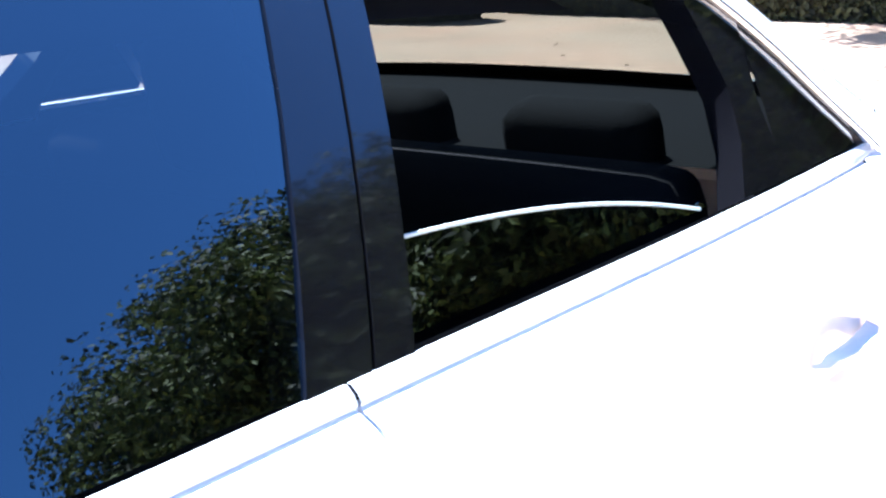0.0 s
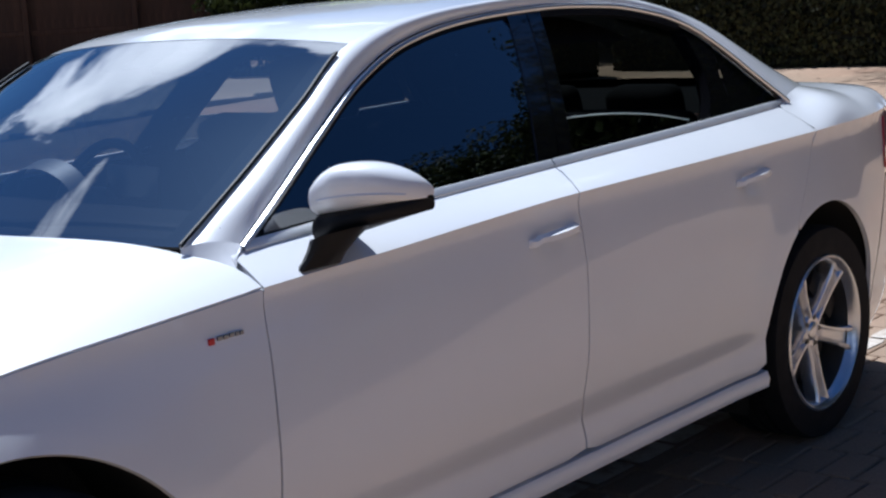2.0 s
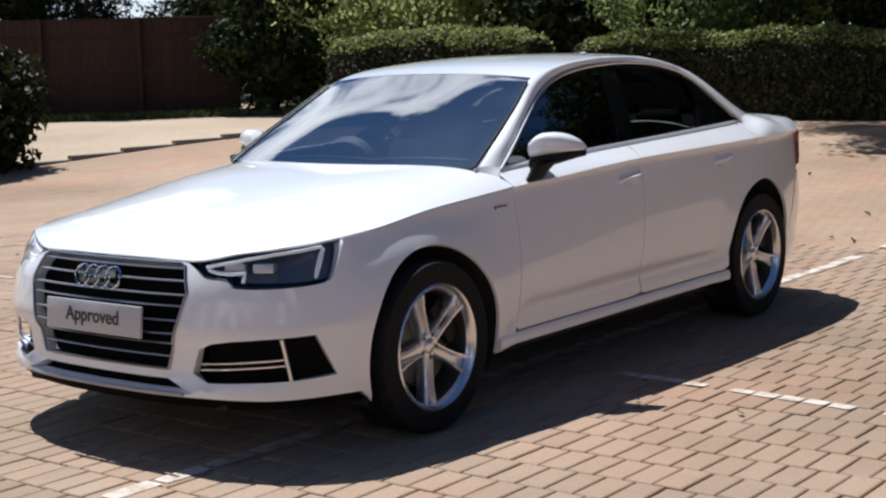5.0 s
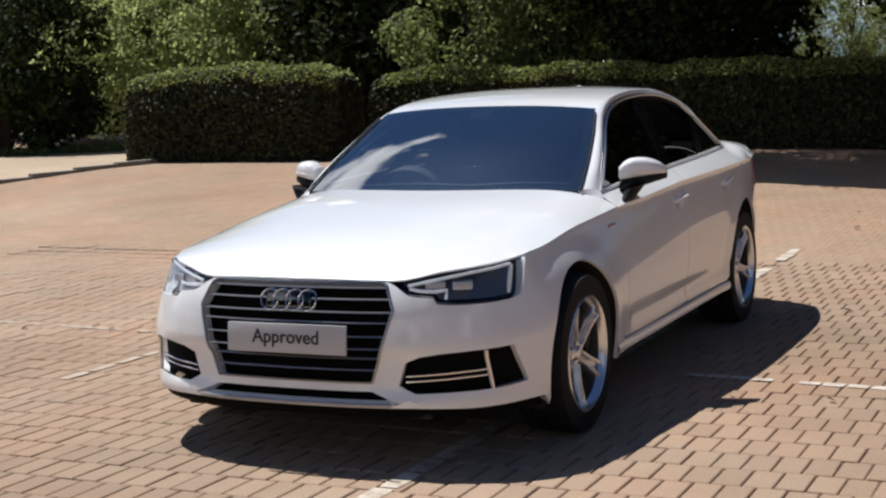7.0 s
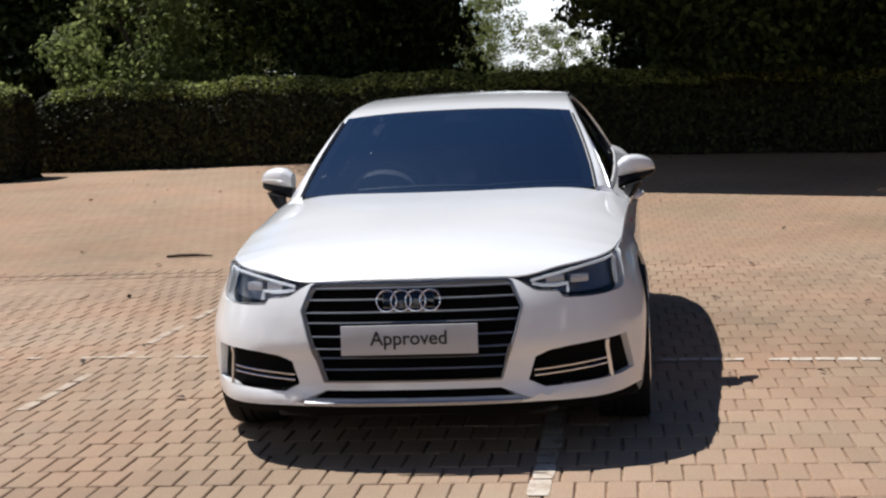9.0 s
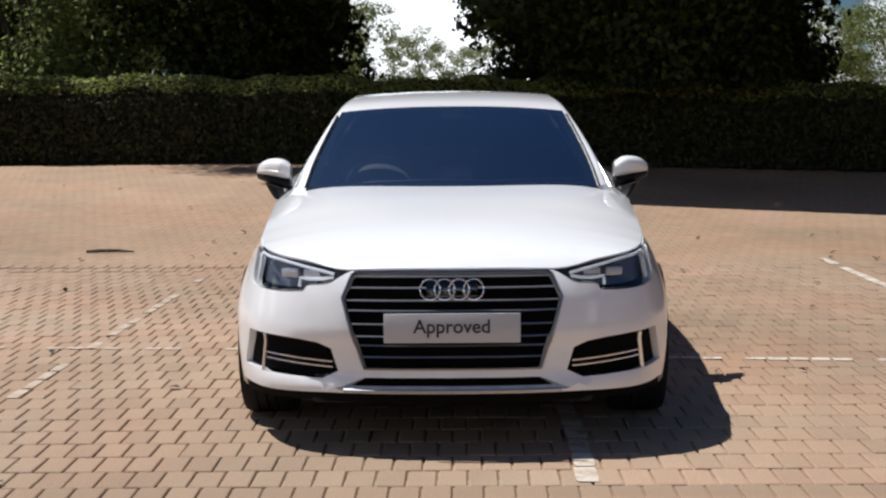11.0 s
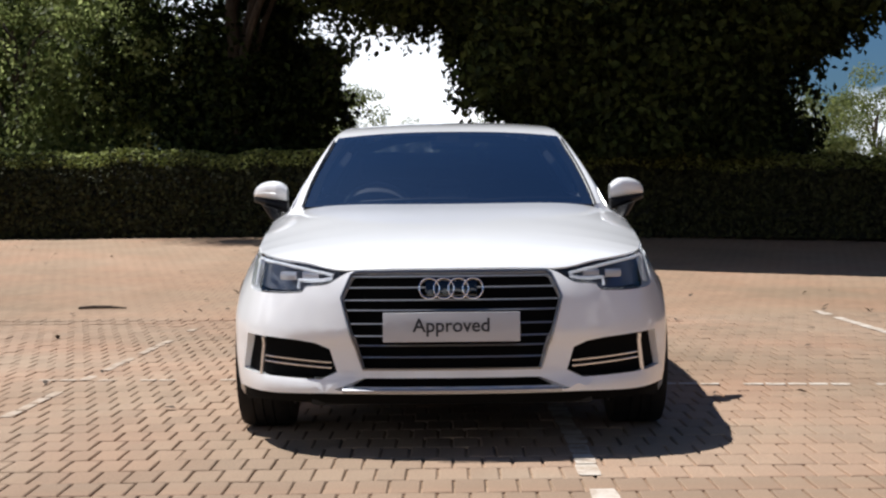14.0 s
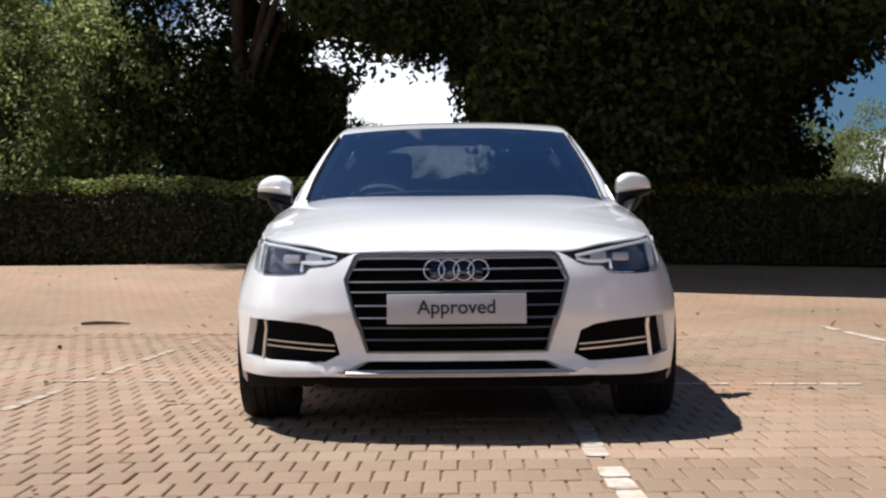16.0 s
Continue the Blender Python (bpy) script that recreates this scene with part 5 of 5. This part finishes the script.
# pale road beyond the kerb
kerb_line = track([(-12.2, -14), (-11.6, 0), (-11.1, 6.5), (-10.5, 11.8), (-12.0, 17.5)], 40)
bm = bmesh.new()
add_grid(bm, [[(x - k, y, rise(x - k, y) + 0.012) for k in (0, 2, 5, 9, 14, 20, 30)] for x, y in kerb_line])
tagged(part("road", bm, ROAD, None), "pale sunlit road surface beyond the kerb", "road", kind="structure")
kerb = tagged(new("kerb"), "low concrete kerb between paving and road", "kerb", kind="structure")
for a, b in zip(kerb_line, kerb_line[1:]):
    bm = bmesh.new()
    d = b - a
    add_box(bm, pose((a[0] + b[0]) / 2, (a[1] + b[1]) / 2, rise(a[0], a[1]) + 0.01, 0, 0, math.degrees(math.atan2(d[1], d[0]))), (np.linalg.norm(d) - 0.01, 0.12, 0.10), 0.012)
    part("kerb_stone", bm, KERB, kerb)


# ---- fence, with a strip of grass at its foot ----
def build_fence():
    fence = thing("fence", "tall brown close-boarded timber fence in shade", "fence")
    a, b = Vector((-16.15, 14.4, 0)), Vector((-28.0, 2.3, 0))
    d = (b - a).normalized()
    turn = math.degrees(math.atan2(d.y, d.x))
    n = int((b - a).length / 0.125)
    board = None
    for k in range(n):
        p = a + d * (k + 0.5) * 0.125
        if board is None:
            bm = bmesh.new()
            add_box(bm, pose(0, 0, 0.95), (0.13, 0.02, 1.86), 0.004, 1)
            board = part("board", bm, FENCE_WOOD, fence, smooth=False)
            ob = board
        else:
            ob = new("board", board.data)
            ob.parent = fence
        ob.matrix_basis = pose(p.x, p.y, 0.41 + 0.006 * (k % 3), 0, 0, turn + (1.2 if k % 2 else -1.2))
    for k in range(int(n * 0.125 / 1.83) + 1):
        p = a + d * k * 1.83 + Vector((d.y, -d.x, 0)) * -0.06
        bm = bmesh.new()
        add_box(bm, pose(p.x, p.y, 1.37, 0, 0, turn), (0.1, 0.1, 1.95), 0.01, 1)
        part("post", bm, FENCE_WOOD, fence)
    for z in (0.75, 1.35, 1.98, 2.31):
        bm = bmesh.new()
        p = (a + b) / 2
        add_box(bm, pose(p.x, p.y, z, 0, 0, turn), ((b - a).length, 0.06 if z > 2.2 else 0.05, 0.05 if z > 2.2 else 0.09), 0.008, 1)
        part("rail", bm, FENCE_WOOD, fence)
    rng = np.random.default_rng(4)
    m = 9000
    t, w = rng.uniform(-2, 17, m), rng.uniform(0.1, 1.3, m)
    side_v = np.array((-d.y, d.x, 0)) * (1 if Vector((-d.y, d.x, 0)).dot(Vector((1, -1, 0))) > 0 else -1)
    p = np.array(a)[None] + np.array(d)[None] * t[:, None] + side_v[None] * w[:, None]
    p[:, 2] = 0.50
    nrm = rng.normal(size=(m, 3)) * np.array((1, 1, 0.15))
    me = leaf_mesh("grass", p, nrm, rng.uniform(0.03, 0.09, m), rng, aspect=2.5)
    me.materials.append(GRASS)
    tagged(new("grass", me), "strip of rough green grass at the foot of the fence", "grass", kind="stuff")
    bm = bmesh.new()
    c = [np.array(a) - np.array(d) * 3, np.array(b)]
    vs = [bm.verts.new(tuple(q)) for q in (c[0] + side_v * 1.4 + np.array((0, 0, 0.45)), c[1] + side_v * 1.4 + np.array((0, 0, 0.45)), c[1] + np.array((0, 0, 0.47)), c[0] + np.array((0, 0, 0.47)))]
    bm.faces.new(vs)
    tagged(part("verge", bm, SOIL, None), "raised soil verge below the fence", "verge", kind="structure")


build_fence()

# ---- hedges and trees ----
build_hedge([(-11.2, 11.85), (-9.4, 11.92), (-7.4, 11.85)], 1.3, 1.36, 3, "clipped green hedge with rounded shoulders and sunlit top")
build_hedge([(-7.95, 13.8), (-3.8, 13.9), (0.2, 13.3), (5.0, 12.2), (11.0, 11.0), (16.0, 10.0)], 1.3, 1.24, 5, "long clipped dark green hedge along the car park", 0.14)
build_shrub("rounded shrub with dark leaves and pale blossom beside the kerb", (-11.4, 5.1), 11, 0.62, 1.55, LEAF_DARK, 0.05)
build_shrub("dense dark evergreen shrub at the end of the fence", (-15.4, 14.6), 12, 1.1, 3.4, LEAF_DARK)

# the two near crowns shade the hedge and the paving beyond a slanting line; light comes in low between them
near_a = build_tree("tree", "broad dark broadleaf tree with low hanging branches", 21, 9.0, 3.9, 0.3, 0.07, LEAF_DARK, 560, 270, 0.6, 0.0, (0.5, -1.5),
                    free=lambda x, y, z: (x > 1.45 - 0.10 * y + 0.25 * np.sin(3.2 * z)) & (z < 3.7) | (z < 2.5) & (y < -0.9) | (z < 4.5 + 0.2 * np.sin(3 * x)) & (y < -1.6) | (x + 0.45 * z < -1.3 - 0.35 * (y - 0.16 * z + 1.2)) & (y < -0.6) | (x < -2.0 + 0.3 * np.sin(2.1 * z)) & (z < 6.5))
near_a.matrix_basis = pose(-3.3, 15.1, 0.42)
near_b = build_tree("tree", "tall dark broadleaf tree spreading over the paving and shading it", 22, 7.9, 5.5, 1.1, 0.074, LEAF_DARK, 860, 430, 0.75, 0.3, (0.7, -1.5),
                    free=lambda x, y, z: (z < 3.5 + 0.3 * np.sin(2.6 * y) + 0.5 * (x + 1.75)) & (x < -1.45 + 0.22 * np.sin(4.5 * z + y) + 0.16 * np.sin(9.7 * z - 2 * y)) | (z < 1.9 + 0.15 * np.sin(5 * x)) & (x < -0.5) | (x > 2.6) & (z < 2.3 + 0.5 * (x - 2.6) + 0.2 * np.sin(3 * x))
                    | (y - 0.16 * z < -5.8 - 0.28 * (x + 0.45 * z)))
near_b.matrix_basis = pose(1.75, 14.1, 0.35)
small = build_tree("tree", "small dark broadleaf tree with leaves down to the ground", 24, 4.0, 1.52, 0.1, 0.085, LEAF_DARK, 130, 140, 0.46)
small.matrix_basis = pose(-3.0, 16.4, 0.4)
# paler trees: their sunlight is put into the leaf colour
light = build_tree("tree", "pale green broadleaf tree, painted as sunlit", 23, 5.0, 1.95, 0.2, 0.066, LEAF_LIGHT, 90, 150, 0.45)
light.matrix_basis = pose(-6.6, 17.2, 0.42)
bright = build_tree("tree", "bushy mid-green broadleaf tree behind the kerb, painted as sunlit", 25, 4.7, 2.0, 0.1, 0.07, LEAF_SUN, 80, 120, 0.48)
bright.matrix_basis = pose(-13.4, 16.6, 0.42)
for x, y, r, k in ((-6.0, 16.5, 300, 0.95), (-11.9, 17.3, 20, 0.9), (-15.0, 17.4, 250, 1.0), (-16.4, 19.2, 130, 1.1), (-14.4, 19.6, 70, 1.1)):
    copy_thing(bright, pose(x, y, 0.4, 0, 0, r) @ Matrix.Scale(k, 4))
# some of these dark copies are added to close bright gaps below the crowns
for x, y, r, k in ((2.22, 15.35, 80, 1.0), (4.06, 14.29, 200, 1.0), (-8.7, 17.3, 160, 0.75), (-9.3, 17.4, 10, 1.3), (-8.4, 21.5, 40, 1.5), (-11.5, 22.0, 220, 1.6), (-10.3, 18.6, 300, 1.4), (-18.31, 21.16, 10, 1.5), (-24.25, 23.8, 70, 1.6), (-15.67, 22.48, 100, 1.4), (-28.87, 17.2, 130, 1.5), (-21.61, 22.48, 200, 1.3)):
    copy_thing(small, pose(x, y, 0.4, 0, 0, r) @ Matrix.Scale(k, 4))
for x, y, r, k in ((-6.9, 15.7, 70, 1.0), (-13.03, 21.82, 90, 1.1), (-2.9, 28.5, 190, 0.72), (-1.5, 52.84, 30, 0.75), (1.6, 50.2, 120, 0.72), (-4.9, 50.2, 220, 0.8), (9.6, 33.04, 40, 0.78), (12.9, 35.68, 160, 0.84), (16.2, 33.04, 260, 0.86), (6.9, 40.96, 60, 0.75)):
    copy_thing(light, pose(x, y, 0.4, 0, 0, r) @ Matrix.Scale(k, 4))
for x, y, r, k in ((-21.5, 15.0, 30, 0.75), (-25.5, 11.0, 140, 0.8), (-29.5, 7.0, 260, 0.75), (-32.5, 2.0, 10, 0.75), (-17, 26.5, 100, 1.0), (-28.9, 26.5, 200, 1.05), (8.9, 9.8, 300, 0.88), (10.4, 5.2, 60, 0.42), (11.8, 2.2, 200, 0.3), (12.6, -0.8, 100, 0.27)):
    copy_thing(near_a, pose(x, y, 0.3, 0, 0, r) @ Matrix.Scale(k, 4))
copy_thing(near_b, pose(16.7, 17.9, 0.4, 0, 0, 130))

# trees all round the car park, behind and beside the camera
rng = np.random.default_rng(9)
ring = [(x, -34 + 3 * math.sin(x)) for x in range(-34, 36, 6)] + [(31 + 2 * math.sin(y), y) for y in range(-28, 40, 6)] + [(-46 - 3 * math.cos(y), y) for y in range(-28, 14, 6)]
for i, (x, y) in enumerate(ring):
    copy_thing(light if i % 4 == 1 else small, pose(x, y, rise(x, y) - 0.02, 0, 0, float(rng.uniform(0, 360))) @ Matrix.Scale(float(rng.uniform(1.2, 1.8)), 4))


# ---- litter on the paving ----
bm = bmesh.new()
add_tube(bm, [(-3.22, 4.78, 0.012), (-3.08, 4.76, 0.02), (-2.94, 4.79, 0.016), (-2.8, 4.76, 0.01)], [0.012, 0.016, 0.013, 0.006], 7)
bmesh.ops.translate(bm, vec=(0, 0, rise(-3.0, 4.8)), verts=bm.verts)
tagged(part("stick", bm, BARK, None), "short dark broken stick lying on the paving", "stick")
pts = np.stack([rng.uniform(-6, 6, 160), rng.uniform(-4.5, 15, 160), np.full(160, 0.012)], 1)
pts[:, 2] += [rise(x, y) for x, y, _ in pts]
pts = pts[(np.abs(pts[:, 0]) > 1.3) | (np.abs(pts[:, 1]) > 2.7)]
me = leaf_mesh("fallen_leaves", pts, np.array((0, 0, 1.0)) + 0.25 * rng.normal(size=(len(pts), 3)), rng.uniform(0.015, 0.05, len(pts)), rng, fold=0.15)
me.materials.append(BARK)
tagged(new("fallen_leaves", me), "scattered small dry brown leaves on the paving", "leaves", kind="stuff")


# ---- paving blocks, the nearest as pieces of their own ----
def build_blocks():
    rng = np.random.default_rng(31)
    W, L, GAP, CH = 0.112, 0.222, 0.006, 0.006
    w, l = W / 2 - GAP / 2, L / 2 - GAP / 2
    ring_of = lambda k, z: [(-w + k, -l + k, z), (w - k, -l + k, z), (w - k, l - k, z), (-w + k, l - k, z)]
    base = np.array(ring_of(CH, 0.0) + ring_of(0.0015, -0.0035) + ring_of(0, -0.02))
    faces = [(0, 1, 2, 3)] + [(a + i, a + 4 + i, a + 4 + (i + 1) % 4, a + (i + 1) % 4) for a in (0, 4) for i in range(4)]
    one = bpy.data.meshes.new("paving_block")
    one.from_pydata(base.tolist(), [], faces)
    one.materials.append(PAVING)
    rest = []
    for j in range(int(-5.4 / L), int(4.4 / L)):
        for i in range(int(-6.6 / W), int(6.6 / W)):
            x, y = (i + (0.5 if j % 2 else 0.0)) * W, j * L
            h = rise(x, y)
            lift, tx, ty = rng.normal(0, 0.0011), rng.normal(0, 0.007), rng.normal(0, 0.005)
            turn = rng.normal(0, 0.35)
            if -1.5 < x < 2.2 and -4.75 < y < -2.75:
                ob = new("paving_block", one)
                ob.parent = ground
                ob.matrix_basis = pose(x, y, lift, math.degrees(ty), math.degrees(tx), turn)
            else:
                c, q = math.cos(radians(turn)), math.sin(radians(turn))
                v = base.copy()
                v[:, 2] += h + lift + v[:, 0] * tx + v[:, 1] * ty
                v[:, :2] = v[:, :2] @ np.array(((c, q), (-q, c))) + np.array((x, y))
                rest.append(v)
    v = np.concatenate(rest)
    f = (np.array(faces)[None] + 12 * np.arange(len(rest))[:, None, None]).reshape(-1, 4)
    me = bpy.data.meshes.new("paving_blocks")
    me.from_pydata(v.tolist(), [], f.tolist())
    me.materials.append(PAVING)
    ob = new("paving_blocks", me)
    ob.parent = ground
    tagged(ob, "buff concrete paving blocks", kind="stuff")


def build_bay_line(points, wide, step, gap, loss, seed, label, paint=LINE_PAINT):
    """A worn painted line, broken at the joints and where the paint has gone."""
    rng = np.random.default_rng(seed)
    a, b = np.array(points[0]), np.array(points[1])
    n = int(np.linalg.norm(b - a) / step)
    d = (b - a) / np.linalg.norm(b - a)
    o = np.array((-d[1], d[0]))
    bm = bmesh.new()
    for k in range(n):
        if rng.uniform() < loss:
            continue
        c = a + d * step * (k + 0.5) + o * rng.normal(0, wide * 0.04)
        l, w = (step - gap) / 2 * rng.uniform(0.92, 1.0), wide / 2 * rng.uniform(0.85, 1.08)
        outline = [c + d * l * p + o * w * q for p, q in ((-1, -0.9), (-0.6, -1), (0.5, -1), (1, -0.85), (1, 0.9), (0.3, 1), (-0.7, 1), (-1, 0.85))]
        vs = [bm.verts.new((p[0] + rng.normal(0, 0.002), p[1] + rng.normal(0, 0.002), 0.0042 + rise(*p))) for p in outline]
        bm.faces.new(vs)
    tagged(part("bay_line", bm, paint, None, smooth=False), label, "road marking", kind="structure")


build_bay_line([(0.497, -5.192), (0.499, 5.01)], 0.088, 0.222, 0.008, 0.03, 1, "worn white painted parking bay line on block paving")
build_bay_line([(0.966, -0.263), (3.17, -0.464)], 0.07, 0.112, 0.012, 0.14, 2, "worn white painted line across the parking bays")
build_bay_line([(-0.937, 0.05), (-5.645, 0.36)], 0.06, 0.112, 0.014, 0.42, 3, "faint white painted line across the parking bays", FAINT_PAINT)
build_bay_line([(3.12, -0.345), (3.08, 4.5)], 0.075, 0.222, 0.012, 0.1, 4, "thin white painted parking bay line on paving")
build_bay_line([(-2.16, -5.0), (-1.93, 3.4)], 0.06, 0.222, 0.02, 0.5, 5, "faint worn white parking bay line on paving", FAINT_PAINT)


build_blocks()
